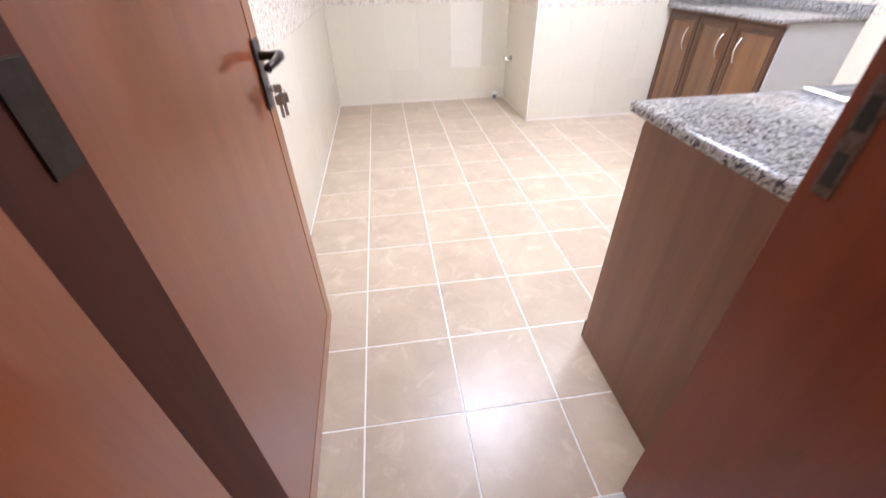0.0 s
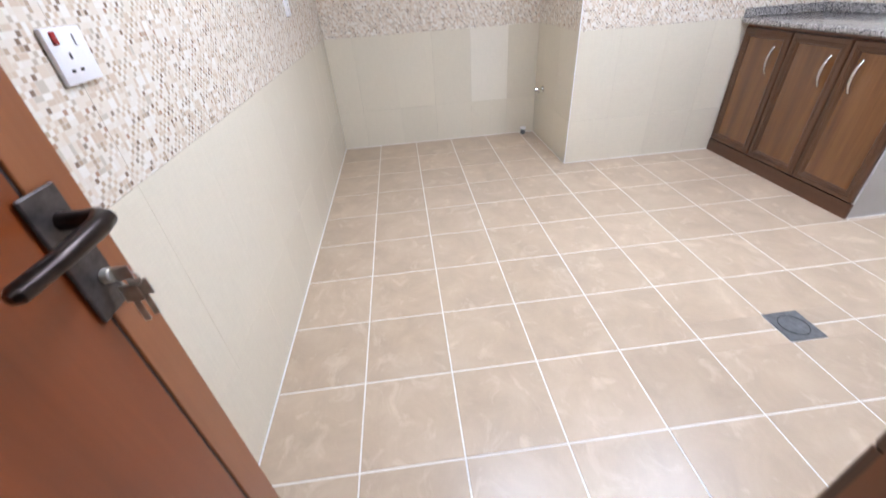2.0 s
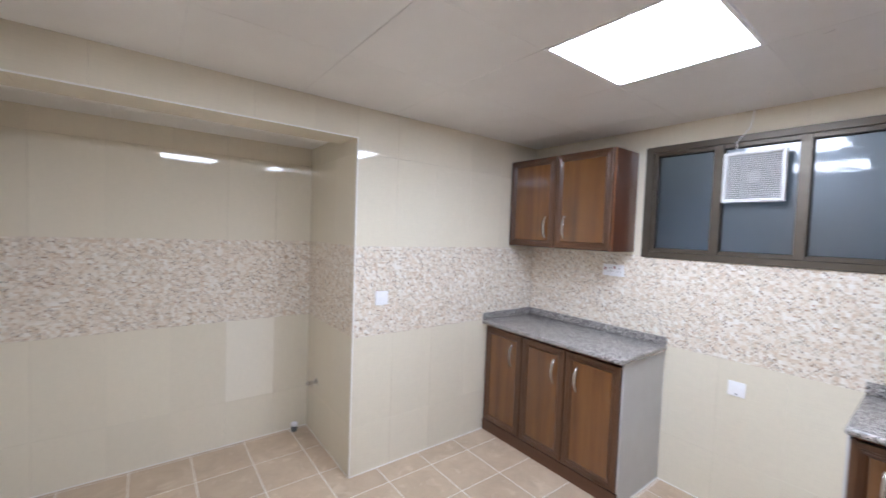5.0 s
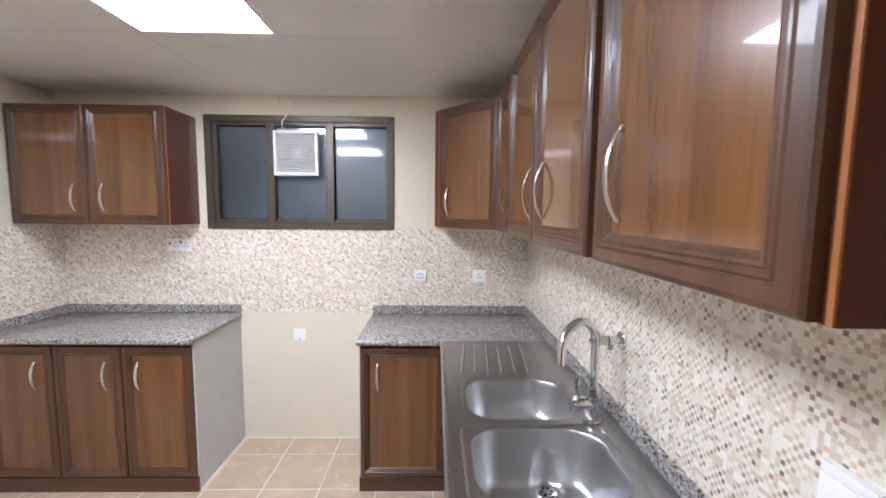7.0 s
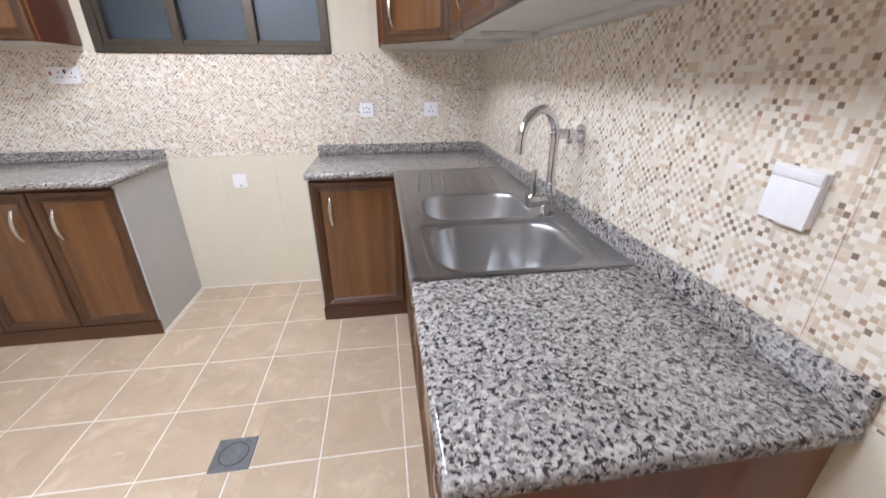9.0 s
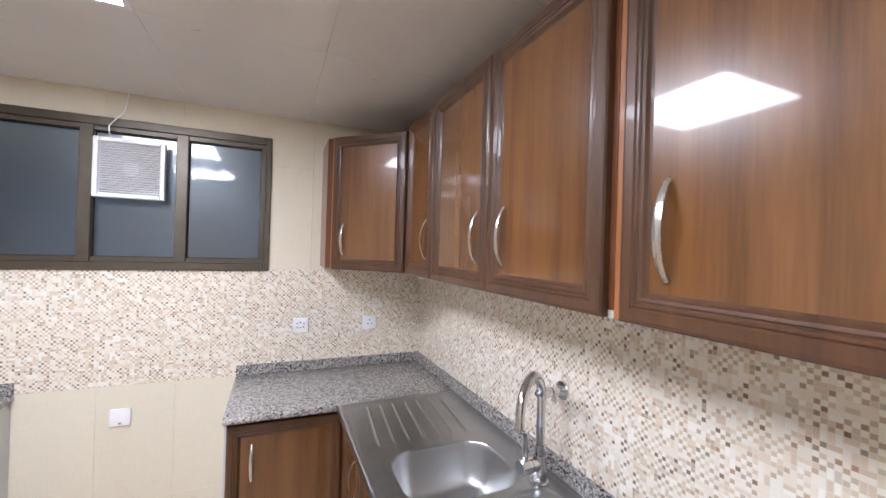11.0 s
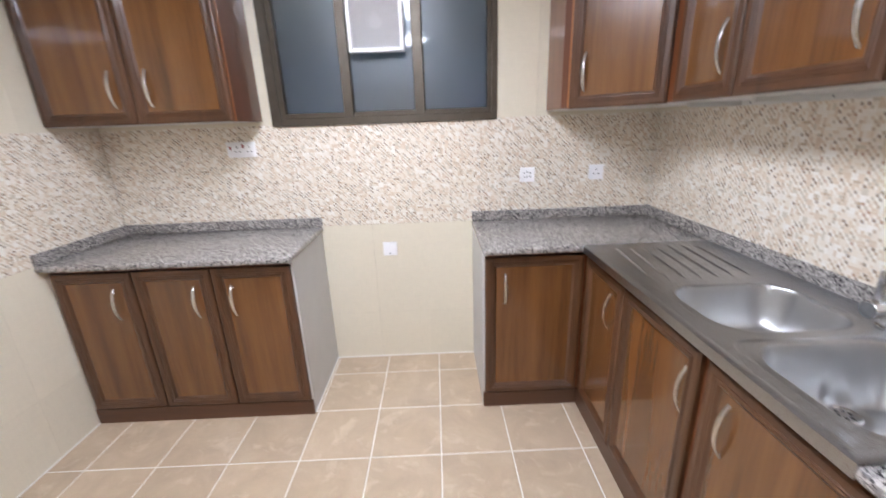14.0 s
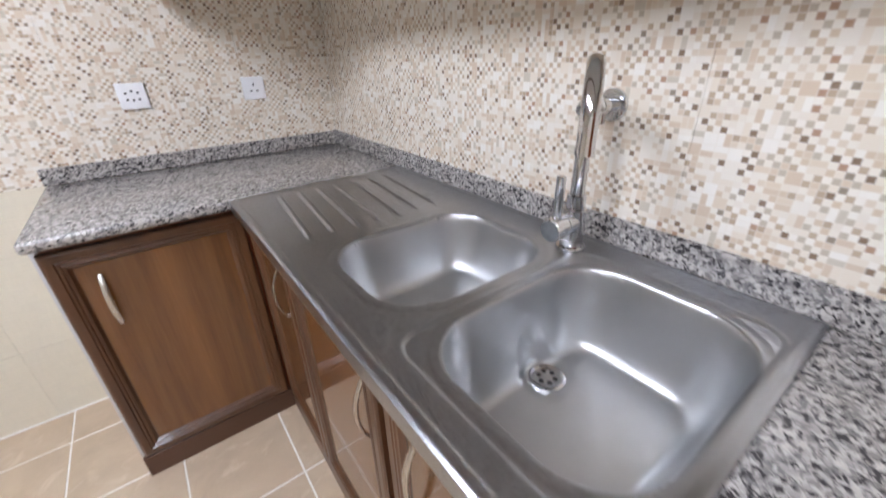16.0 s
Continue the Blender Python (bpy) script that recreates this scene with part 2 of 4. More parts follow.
M_STEEL = steel("brushed steel", 0.28, (0.435, 0.445, 0.465), (400, 3, 400), 0.0, 0.04)
M_BOWL = steel("satin drawn steel", 0.37, (0.56, 0.565, 0.57), (6, 6, 6), 0.0, 0.03)
M_CHROME = steel("chrome", 0.09, (0.72, 0.72, 0.73), (5, 5, 5))
M_NICKEL = steel("satin nickel", 0.26, (0.70, 0.68, 0.64), (40, 40, 4))
M_BRONZE = plain("dark bronze", (0.045, 0.035, 0.032), 0.30, 0.9, 0.15, 60)
M_PLATE = plain("aged bronze plate", (0.10, 0.088, 0.086), 0.42, 0.6, 0.2, 60)
M_BRASS = plain("worn key metal", (0.60, 0.58, 0.52), 0.36, 0.45, 0.12, 60)
M_STRIKE = plain("tarnished strike metal", (0.16, 0.11, 0.09), 0.45, 0.6, 0.3, 60)
M_ALU = plain("bronze anodised aluminium", (0.108, 0.090, 0.070), 0.38, 0.55, 0.06, 20)
M_RUBBER = plain("black gasket", (0.015, 0.015, 0.016), 0.6, 0, 0.1, 30)
# near-black colour for the shade inside pin holes, drain holes and the door groove
M_DARK = plain("recess shade", (0.02, 0.02, 0.02), 0.6, 0, 0.1, 30)
M_RED = plain("red rocker", (0.30, 0.015, 0.015), 0.3, 0, 0.05, 30)
M_DRAIN = plain("grey drain cover", (0.20, 0.21, 0.22), 0.42, 0.5, 0.12, 50)
M_GLASS = obscure_glass("obscure glass")
M_SHAFT = plain("light shaft render", (0.38, 0.44, 0.51), 0.9, 0, 0.2, 2)
M_PAINT = plain("corridor wall paint", (0.70, 0.66, 0.58), 0.6, 0, 0.03, 6, 0.1)
M_MARBLE = plain("pale marble threshold", (0.70, 0.69, 0.67), 0.25, 0, 0.08, 12)
M_LIGHT = glow("panel light diffuser", (0.94, 1.0, 1.17), LAMP)
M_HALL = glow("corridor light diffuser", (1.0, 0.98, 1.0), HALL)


# ---------- mesh helpers ----------
def add_box(bm, x0, x1, y0, y1, z0, z1, bevel=0.0, seg=1):
    r = bmesh.ops.create_cube(bm, size=1.0, matrix=Matrix.Translation(((x0 + x1) / 2, (y0 + y1) / 2, (z0 + z1) / 2)) @ Matrix.Diagonal((x1 - x0, y1 - y0, z1 - z0, 1)))
    if bevel:
        edges = list({e for v in r["verts"] for e in v.link_edges})
        bmesh.ops.bevel(bm, geom=edges, offset=bevel, segments=seg, affect='EDGES', profile=0.5)
    return bm


def box(*a, **k):
    return add_box(bmesh.new(), *a, **k)


def boxes(*rows):
    bm = bmesh.new()
    for r in rows:
        add_box(bm, *r)
    return bm


def rings_mesh(bm, rings, close_ends=True):
    """Joins closed rings of points, one after another."""
    vs = [[bm.verts.new(p) for p in r] for r in rings]
    n = len(vs[0])
    for a, b in zip(vs, vs[1:]):
        for i in range(n):
            bm.faces.new((a[i], a[(i + 1) % n], b[(i + 1) % n], b[i]))
    if close_ends:
        bm.faces.new(list(reversed(vs[0])))
        bm.faces.new(vs[-1])
    return bm


def tube(bm, pts, radius, seg=12):
    """A round tube along points; radius is a number or one for each point."""
    pts = [Vector(p) for p in pts]
    rad = radius if isinstance(radius, (list, tuple)) else [radius] * len(pts)
    rings, up = [], None
    for i, p in enumerate(pts):
        d = (pts[min(i + 1, len(pts) - 1)] - pts[max(i - 1, 0)]).normalized()
        if up is None:
            up = d.orthogonal().normalized()
        up = (up - d * up.dot(d)).normalized()
        side = d.cross(up)
        rings.append([p + (up * math.cos(a) + side * math.sin(a)) * rad[i] for a in [2 * math.pi * j / seg for j in range(seg)]])
    return rings_mesh(bm, rings)


def cyl(bm, p, axis, r, h, seg=24):
    """A disc or rod from p along axis."""
    p, axis = Vector(p), Vector(axis).normalized()
    b = min(0.0015, h * 0.2, r * 0.2)
    return tube(bm, [p, p + axis * b, p + axis * (h - b), p + axis * h], [r - b, r, r, r - b], seg)


def mesh_of(name, bm, material, smooth=False):
    bmesh.ops.recalc_face_normals(bm, faces=bm.faces)
    me = bpy.data.meshes.new(name)
    bm.to_mesh(me)
    bm.free()
    me.materials.append(material)
    if smooth:
        for p in me.polygons:
            p.use_smooth = True
        me.set_sharp_from_angle(angle=radians(35))
    return me


def part(name, bm, material, parent=None, label="", m=None, smooth=False):
    me = bm if isinstance(bm, bpy.types.Mesh) else mesh_of(name, bm, material, smooth)
    ob = new(name, me)
    if parent:
        ob.parent = parent
    if m is not None:
        ob.matrix_basis = m
    if label:
        ob["label"] = label
    return ob


def thing(name, m, label, category, group=""):
    e = new(name)
    e.empty_display_size = 0.1
    e.matrix_basis = m
    return tagged(e, label, category, group)


def structure(name, bm, material, label, category):
    return tagged(part(name, bm, material), label, category, kind="structure")


# ---------- the room's plan ----------
N, E, W, S = 0.03, 0.04, -3.152, -3.54      # finished wall faces
AW, PY = -4.01, -1.717                       # back and side of the alcove
CEIL, LINT, ACEIL = 2.42, 2.22, 2.27
TH = 0.008                                   # wall tile thickness
WX0, WX1, WZ0, WZ1 = -2.168, -0.892, 1.52, 2.283    # window opening
DY0, DY1, DZ = -3.335, -2.462, 2.08           # door opening, clear
OUT = 0.400                                  # corridor face of the east wall

base_floor = structure("floor", box(AW - 0.1, 0.05, S - 0.1, N + 0.1, -0.08, -0.0016), M_GROUT, "beige ceramic tile floor with pale grout joints", "floor")
T0 = TH
wall_north = structure("wall_north", boxes(
    (AW - 0.1, WX0 - 0.005, N + T0, N + 0.2, 0, 2.6), (WX1 + 0.005, E + 0.1, N + T0, N + 0.2, 0, 2.6),
    (WX0 - 0.005, WX1 + 0.005, N + T0, N + 0.2, 0, WZ0 - 0.005), (WX0 - 0.005, WX1 + 0.005, N + T0, N + 0.2, WZ1 + 0.005, 2.6)),
    M_JOINT, "cream tiled kitchen wall with a mosaic band and window", "wall")
wall_east = structure("wall_east", boxes(
    (E + T0, OUT - 0.004, DY1 + 0.03, N + T0 - 0.002, 0, 2.6), (E + T0, OUT - 0.004, S - 0.3, DY0 - 0.03, 0, 2.6),
    (E + T0, OUT - 0.004, DY0 - 0.03, DY1 + 0.03, DZ + 0.03, 2.6)), M_JOINT, "tiled wall with a mosaic band above the worktop", "wall")
wall_south = structure("wall_south", box(AW - 0.1, E + T0 - 0.002, S - 0.2, S - T0, 0, 2.6), M_JOINT, "cream tiled wall with a wide mosaic band", "wall")
wall_west = structure("wall_west", boxes(
    (W - 0.5, W - T0, PY + T0, N + T0 - 0.002, 0, 2.6), (W - 0.26, W - T0, S - T0 + 0.002, PY + T0 - 0.002, LINT + T0, 2.6)),
    M_JOINT, "cream tiled wall with a bulkhead over an alcove", "wall")
wall_alcove = structure("wall_alcove", boxes(
    (AW - 0.2, AW - T0, S - T0 + 0.002, PY + 0.3, 0, 2.6), (AW - T0 + 0.002, W - 0.502, PY + T0, PY + 0.2, 0, 2.6)),
    M_JOINT, "cream tiled back wall of the alcove with mosaic band", "wall")

# ---------- ceiling ----------
SX = [0.04 + T0, -0.70, -1.305, -1.91, -2.515, -3.12, W - T0]
SY = [N + T0, -0.27, -0.87, -1.47, -2.07, -2.67, -3.27, S - T0]
LIGHTS = {(2, 2), (2, 4)}
bm = bmesh.new()
for i in range(len(SX) - 1):
    for j in range(len(SY) - 1):
        if (i, j) in LIGHTS:
            continue
        x1, x0 = SX[i] - 0.0006, SX[i + 1] + 0.0006
        y1, y0 = SY[j] - 0.0006, SY[j + 1] + 0.0006
        add_box(bm, x0, x1, y0, y1, CEIL, CEIL + 0.012, 0.0008 if x1 - x0 > 0.1 else 0)
for i in range(2):
    for j in range(3):
        xa, xb = (AW - T0, -3.715, W - 0.26)[i:i + 2]
        ya, yb = (S - T0, -2.95, -2.35, PY + T0)[j:j + 2]
        add_box(bm, xa + 0.001, xb - 0.001, ya + 0.001, yb - 0.001, ACEIL, ACEIL + 0.012, 0.0015)
add_box(bm, AW - 0.15, E + 0.05, S - 0.15, N + 0.15, CEIL + 0.06, CEIL + 0.1)
structure("ceiling", bm, M_CEIL, "pale satin metal panel ceiling with fine joints", "ceiling")

for (i, j) in sorted(LIGHTS):
    x1, x0, y1, y0 = SX[i], SX[i + 1], SY[j], SY[j + 1]
    cx, cy, hw = (x0 + x1) / 2, (y0 + y1) / 2, (x1 - x0) / 2 - 0.002
    lamp = thing("ceiling_light", pose(cx, cy, CEIL), "square white flush LED panel light in the ceiling, lit", "ceiling light", "ceiling panel lights")
    part("frame", boxes((-hw, hw, -hw, -hw + 0.018, -0.003, 0.02), (-hw, hw, hw - 0.018, hw, -0.003, 0.02),
                        (-hw, -hw + 0.018, -hw + 0.018, hw - 0.018, -0.003, 0.02), (hw - 0.018, hw, -hw + 0.018, hw - 0.018, -0.003, 0.02)), M_WHITE, lamp, "thin white metal frame")
    part("diffuser", box(-hw + 0.018, hw - 0.018, -hw + 0.018, hw - 0.018, 0.0, 0.012), M_LIGHT, lamp, "glowing white diffuser")

# ---------- corridor behind the door ----------
structure("floor_corridor", box(OUT + 0.0005, 1.9, -4.6, -1.4, -0.08, 0.0), M_MARBLE, "pale stone floor outside the kitchen", "floor")
structure("wall_corridor", boxes((1.9, 2.0, -4.6, -1.4, 0, 2.6), (OUT, 2.0, -4.7, -4.6, 0, 2.6), (OUT, 2.0, -1.4, -1.3, 0, 2.6),
          (OUT - 0.003, OUT, -4.6, DY0 - 0.1, 0, 2.6), (OUT - 0.003, OUT, DY1 + 0.1, -1.4, 0, 2.6), (OUT - 0.003, OUT, DY0 - 0.1, DY1 + 0.1, DZ + 0.1, 2.6)),
          M_PAINT, "plain painted wall outside the kitchen", "wall")
structure("ceiling_corridor", box(OUT - 0.003, 2.0, -4.7, -1.3, 2.6, 2.7), M_PAINT, "plain ceiling outside the kitchen", "ceiling")
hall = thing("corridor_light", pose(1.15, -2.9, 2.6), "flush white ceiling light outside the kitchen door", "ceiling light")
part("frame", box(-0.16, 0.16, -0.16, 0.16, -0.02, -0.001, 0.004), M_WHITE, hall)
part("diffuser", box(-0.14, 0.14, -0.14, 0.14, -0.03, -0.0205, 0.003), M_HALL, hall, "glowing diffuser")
structure("threshold", box(0.052, OUT, DY0, DY1, -0.05, 0.004, 0.002), M_MARBLE, "pale marble threshold under the door", "threshold")
structure("wall_shaft", boxes((-3.4, 0.4, 1.3, 1.4, 0.5, 4.5), (-3.5, -3.4, N + 0.2, 1.4, 0.5, 4.5), (0.4, 0.5, N + 0.2, 1.4, 0.5, 4.5), (-3.5, 0.5, N + 0.2, 1.4, 0.4, 0.5)),
          M_SHAFT, "dim plastered light shaft outside the window", "wall")

# ---------- cabinets ----------
RINGS = [(0, 0), (0, -0.014), (0.0035, -0.0185), (0.009, -0.0205), (0.026, -0.0205), (0.029, -0.0175), (0.032, -0.020), (0.036, -0.020), (0.039, -0.017),
         (0.042, -0.019), (0.047, -0.018), (0.052, -0.0125), (0.057, -0.009)]


def frame_bm(w, h, k=1.0):
    """A moulded door frame, open in the middle: width along x, height along z, front towards -y."""
    bm = bmesh.new()
    rows = []
    for inset, y in RINGS + [(0.057, 0.0)]:
        a = inset * k if inset > 0.01 else inset
        rows.append([(a, y, a), (w - a, y, a), (w - a, y, h - a), (a, y, h - a)])
    vs = [[bm.verts.new(p) for p in r] for r in rows]
    for a, b in zip(vs, vs[1:]):
        for i in range(4):
            bm.faces.new((a[i], a[(i + 1) % 4], b[(i + 1) % 4], b[i]))
    for i in range(4):
        bm.faces.new((vs[-1][i], vs[-1][(i + 1) % 4], vs[0][(i + 1) % 4], vs[0][i]))
    return bm


def handle_mesh(length=0.165, bow=0.025):
    """A bowed bar handle with a ribbed middle, upright, ends on y = 0."""
    bm = bmesh.new()
    rings, n = [], 44
    for i in range(n + 1):
        t = i / n
        z = (t - 0.5) * length
        y = -bow * (1 - abs(2 * t - 1) ** 2.3) - 0.001
        rib = 0.0009 if 0.22 < t < 0.78 and i % 2 else 0.0
        wd = 0.0055 + 0.0025 * math.sin(math.pi * t) + rib * 0.5
        th = 0.0035 + rib
        sl = bow * 2.3 * 2 / length * (abs(2 * t - 1) ** 1.3) * (1 if t > 0.5 else -1)
        nrm = Vector((0, -1, sl)).normalized()
        c = Vector((0, y, z))
        rings.append([c + Vector((wd * sx, 0, 0)) + nrm * th * sy for sx, sy in ((-1, -0.4), (-0.5, -1), (0.5, -1), (1, -0.4), (1, 0.4), (0.5, 1), (-0.5, 1), (-1, 0.4))])
    rings_mesh(bm, rings)
    for s in (-1, 1):
        cyl(bm, (0, 0.0, s * (length / 2 - 0.006)), (0, -1, 0), 0.0055, 0.008, 12)
    return mesh_of("handle", bm, M_NICKEL, True)


HANDLE = handle_mesh()


def cabinet(name, m, w, depth, z0, z1, doors, label, category, group="", plinth=0.0, left=None, right=None, bottom=None, drawers=False, skin=None, hollow=0.0, edge=False):
    """A cabinet unit. Local x runs along its front, y into the wall, front of the carcass at y = 0. doors: rows of x0, x1, z0, z1, handle x, handle z."""
    c = thing(name, m, label, category, group)
    if hollow:
        part("body", boxes((0.001, w - 0.001, 0.0, depth, plinth, hollow), (0.001, w - 0.001, 0.0, 0.016, hollow, z1), (0.001, 0.017, 0.0165, depth, hollow, z1),
                           (w - 0.017, w - 0.001, 0.0165, depth, hollow, z1)), M_CARCASS, c)
    else:
        part("body", box(0.001 + (0.016 if left else 0), w - 0.001 - (0.016 if right else 0), 0.0, depth, z0 + (0.016 if bottom else plinth), z1), M_CARCASS, c)
    if plinth:
        part("plinth", box(0.001, w - 0.001, -0.016, 0.05, 0.0, plinth - 0.001, 0.001), M_PLINTH, c, "dark wooden plinth")
    if left:
        part("side_panel", box(0, 0.0165, -0.001, depth, z0, z1), left, c, "flat side panel")
    if right:
        part("side_panel", box(w - 0.0165, w, -0.001, depth, z0, z1), right, c, "flat side panel")
    if bottom:
        part("bottom_panel", box(0.001, w - 0.001, 0.002, depth, z0, z0 + 0.0155), bottom, c, "white melamine underside")
    if edge:
        part("edge_strip", box(w - 0.0065, w - 0.0005, -0.004, -0.0012, z0 + 0.001, z1 - 0.001), M_EDGE, c, "orange edge banding")
    if skin:
        part("edge_strip", box(w - 0.002, w + 0.0006, -0.001, 0.012, z0 + 0.001, z1 - 0.001), skin, c, "orange edge banding")
    if bottom and m.translation.x > -1:
        part("hanging_rail", box(0.001, w - 0.001, depth - 0.045, depth - 0.001, z0 - 0.020, z0 - 0.0005, 0.002), M_MEL, c, "white batten under the cabinet")
        part("gable_lip", box(0.001, 0.017, 0.05, depth - 0.046, z0 - 0.020, z0 - 0.0005, 0.002), M_MEL, c, "white panel edge under the cabinet")
        for sx in (0.06, w - 0.06):
            part("screw", cyl(bmesh.new(), (sx, depth - 0.0455, z0 - 0.010), (0, -1, 0), 0.004, 0.0015, 10), M_DRAIN, c)
    for x0, x1, a, b, hx, hz in doors:
        k = 0.6 if drawers else 1.0
        d = part("drawer_front" if drawers else "door", frame_bm(x1 - x0, b - a, k), M_BASEFRAME if plinth else M_FRAME, c, m=pose(x0, -0.0015, a))
        i = 0.054 * k
        part("panel", box(i, x1 - x0 - i, -0.0095, -0.002, i, b - a - i), M_PANEL, d, "lighter glossy veneer panel")
        part("handle", HANDLE, None, d, "bowed satin metal handle", m=pose(hx - x0, -0.0095, hz - a, 0, 90 if drawers else 0, 0))
    return c


FY = -0.508          # carcass front of the north units, doors stand 2 cm proud
BZ0, BZ1 = 0.095, 0.874
base_l = "brown wood base cabinet with framed doors under granite"
L0 = W + 0.002
cabinet("base_cabinet", pose(L0, FY, 0), -1.972 - L0, N - FY - 0.002, 0, 0.894, [
    (0.012, 0.394, BZ0, BZ1, 0.29, 0.70), (0.402, 0.774, BZ0, BZ1, 0.682, 0.70), (0.782, 1.168, BZ0, BZ1, 0.866, 0.70)],
    "three-door brown wood base cabinet with a grey side panel", "cabinet", "", 0.09, right=M_GREY)
cabinet("base_cabinet", pose(-1.040, FY, 0), 0.522, N - FY - 0.002, 0, 0.894, [(0.010, 0.500, BZ0, BZ1, 0.112, 0.700)],
        "single-door brown wood base cabinet in the corner", "cabinet", "", 0.09, left=M_GREY)
EX = -0.514          # carcass front of the east units
TURN = -90
cabinet("base_cabinet", pose(EX, -0.512, 0, 0, 0, TURN), 1.366, E - EX - 0.002, 0, 0.882, [
    (0.034, 0.408, BZ0, BZ1 - 0.008, 0.292, 0.70), (0.415, 0.876, BZ0, BZ1 - 0.008, 0.822, 0.705), (0.906, 1.360, BZ0, BZ1 - 0.008, 0.995, 0.705)],
    "brown wood sink base cabinet with three framed doors", "cabinet", "", 0.09, hollow=0.60)
cabinet("drawer_cabinet", pose(EX, -1.880, 0, 0, 0, TURN), 0.452, E - EX - 0.002, 0, 0.894, [
    (0.008, 0.444, 0.678, BZ1, 0.226, 0.775), (0.008, 0.444, 0.486, 0.672, 0.226, 0.58), (0.008, 0.444, 0.294, 0.480, 0.226, 0.39), (0.008, 0.444, BZ0, 0.288, 0.226, 0.19)],
    "brown wood drawer cabinet with four framed drawers", "cabinet", "", 0.09, right=M_ENDPANEL, drawers=True)

UZ0, UZ1 = 1.550, 2.258
cabinet("wall_cabinet", pose(-3.145, -0.280, 0), 0.921, N + 0.280 - 0.002, UZ0, UZ1, [
    (0.003, 0.455, UZ0 + 0.002, UZ1 - 0.002, 0.370, 1.712), (0.461, 0.916, UZ0 + 0.002, UZ1 - 0.002, 0.543, 1.712)],
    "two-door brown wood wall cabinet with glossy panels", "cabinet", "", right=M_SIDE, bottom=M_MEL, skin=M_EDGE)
UX = -0.270
cabinet("wall_cabinet", pose(UX, -0.655, 0, 0, 0, TURN), 0.332, E - UX - 0.002, UZ0, UZ1, [
    (0.008, 0.328, UZ0 + 0.002, UZ1 - 0.002, 0.255, 1.712)], "narrow single-door brown wood wall cabinet", "cabinet", "wall cabinets over the sink", bottom=M_MEL)
cabinet("wall_cabinet", pose(UX, -0.988, 0, 0, 0, TURN), 0.902, E - UX - 0.002, UZ0, UZ1, [
    (0.004, 0.442, UZ0 + 0.002, UZ1 - 0.002, 0.370, 1.712), (0.449, 0.890, UZ0 + 0.002, UZ1 - 0.002, 0.526, 1.712)],
    "two-door brown wood wall cabinet with glossy panels", "cabinet", "wall cabinets over the sink", bottom=M_MEL)
cabinet("wall_cabinet", pose(UX, -1.892, 0, 0, 0, TURN), 0.486, E - UX - 0.002, UZ0, UZ1, [
    (0.025, 0.474, UZ0 + 0.002, UZ1 - 0.002, 0.112, 1.712)],
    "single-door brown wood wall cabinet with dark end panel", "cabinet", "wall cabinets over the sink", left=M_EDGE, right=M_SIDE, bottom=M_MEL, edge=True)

# corner unit with a slanted door
PA, PB = Vector((-0.608, -0.237)), Vector((-0.263, -0.582))
corner = thing("corner_wall_cabinet", pose(0, 0, 0), "corner wall cabinet with a slanted glossy brown door", "cabinet", "wall cabinets over the sink")
foot = [(PA.x, N - 0.002), (PA.x, PA.y), (PB.x, PB.y), (-0.263, -0.652), (E - 0.002, -0.652), (E - 0.002, N - 0.002)]
bm = rings_mesh(bmesh.new(), [[(x, y, UZ0 + 0.006) for x, y in foot], [(x, y, UZ1) for x, y in foot]])
part("body", bm, M_CARCASS, corner)
low = [(PA.x + 0.012, N - 0.002), (PA.x + 0.012, PA.y + 0.008), (PB.x + 0.008, PB.y + 0.012), (-0.255, -0.650), (E - 0.002, -0.650), (E - 0.002, N - 0.002)]
bm = rings_mesh(bmesh.new(), [[(x, y, UZ0) for x, y in low], [(x, y, UZ0 + 0.0055) for x, y in low]])
part("bottom_panel", bm, M_MEL, corner, "white melamine underside")
dv = PB - PA
slant = pose(PA.x, PA.y, UZ0 + 0.002, 0, 0, math.degrees(math.atan2(dv.y, dv.x)))
DL0, DL1 = 0.050, dv.length - 0.002
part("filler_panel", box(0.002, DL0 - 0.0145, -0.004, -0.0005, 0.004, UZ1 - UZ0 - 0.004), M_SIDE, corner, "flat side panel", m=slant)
part("edge_strip", box(DL0 - 0.014, DL0 - 0.003, -0.0045, -0.0005, 0.004, UZ1 - UZ0 - 0.004), M_EDGE, corner, "orange edge banding", m=slant)
cd = part("door", frame_bm(DL1 - DL0, UZ1 - UZ0 - 0.004), M_FRAME, corner, m=slant @ pose(DL0, -0.0015, 0))
part("panel", box(0.054, DL1 - DL0 - 0.054, -0.0095, -0.002, 0.054, UZ1 - UZ0 - 0.058), M_PANEL, cd, "lighter glossy veneer panel")
part("handle", HANDLE, None, cd, "bowed satin metal handle", m=pose(0.070, -0.0095, 0.160))

# ---------- worktops ----------
CT, CB = 0.930, 0.897


def slab(*rows):
    bm = bmesh.new()
    for x0, x1, y0, y1 in rows:
        add_box(bm, x0, x1, y0, y1, CB, CT, 0.012, 4)
    return bm


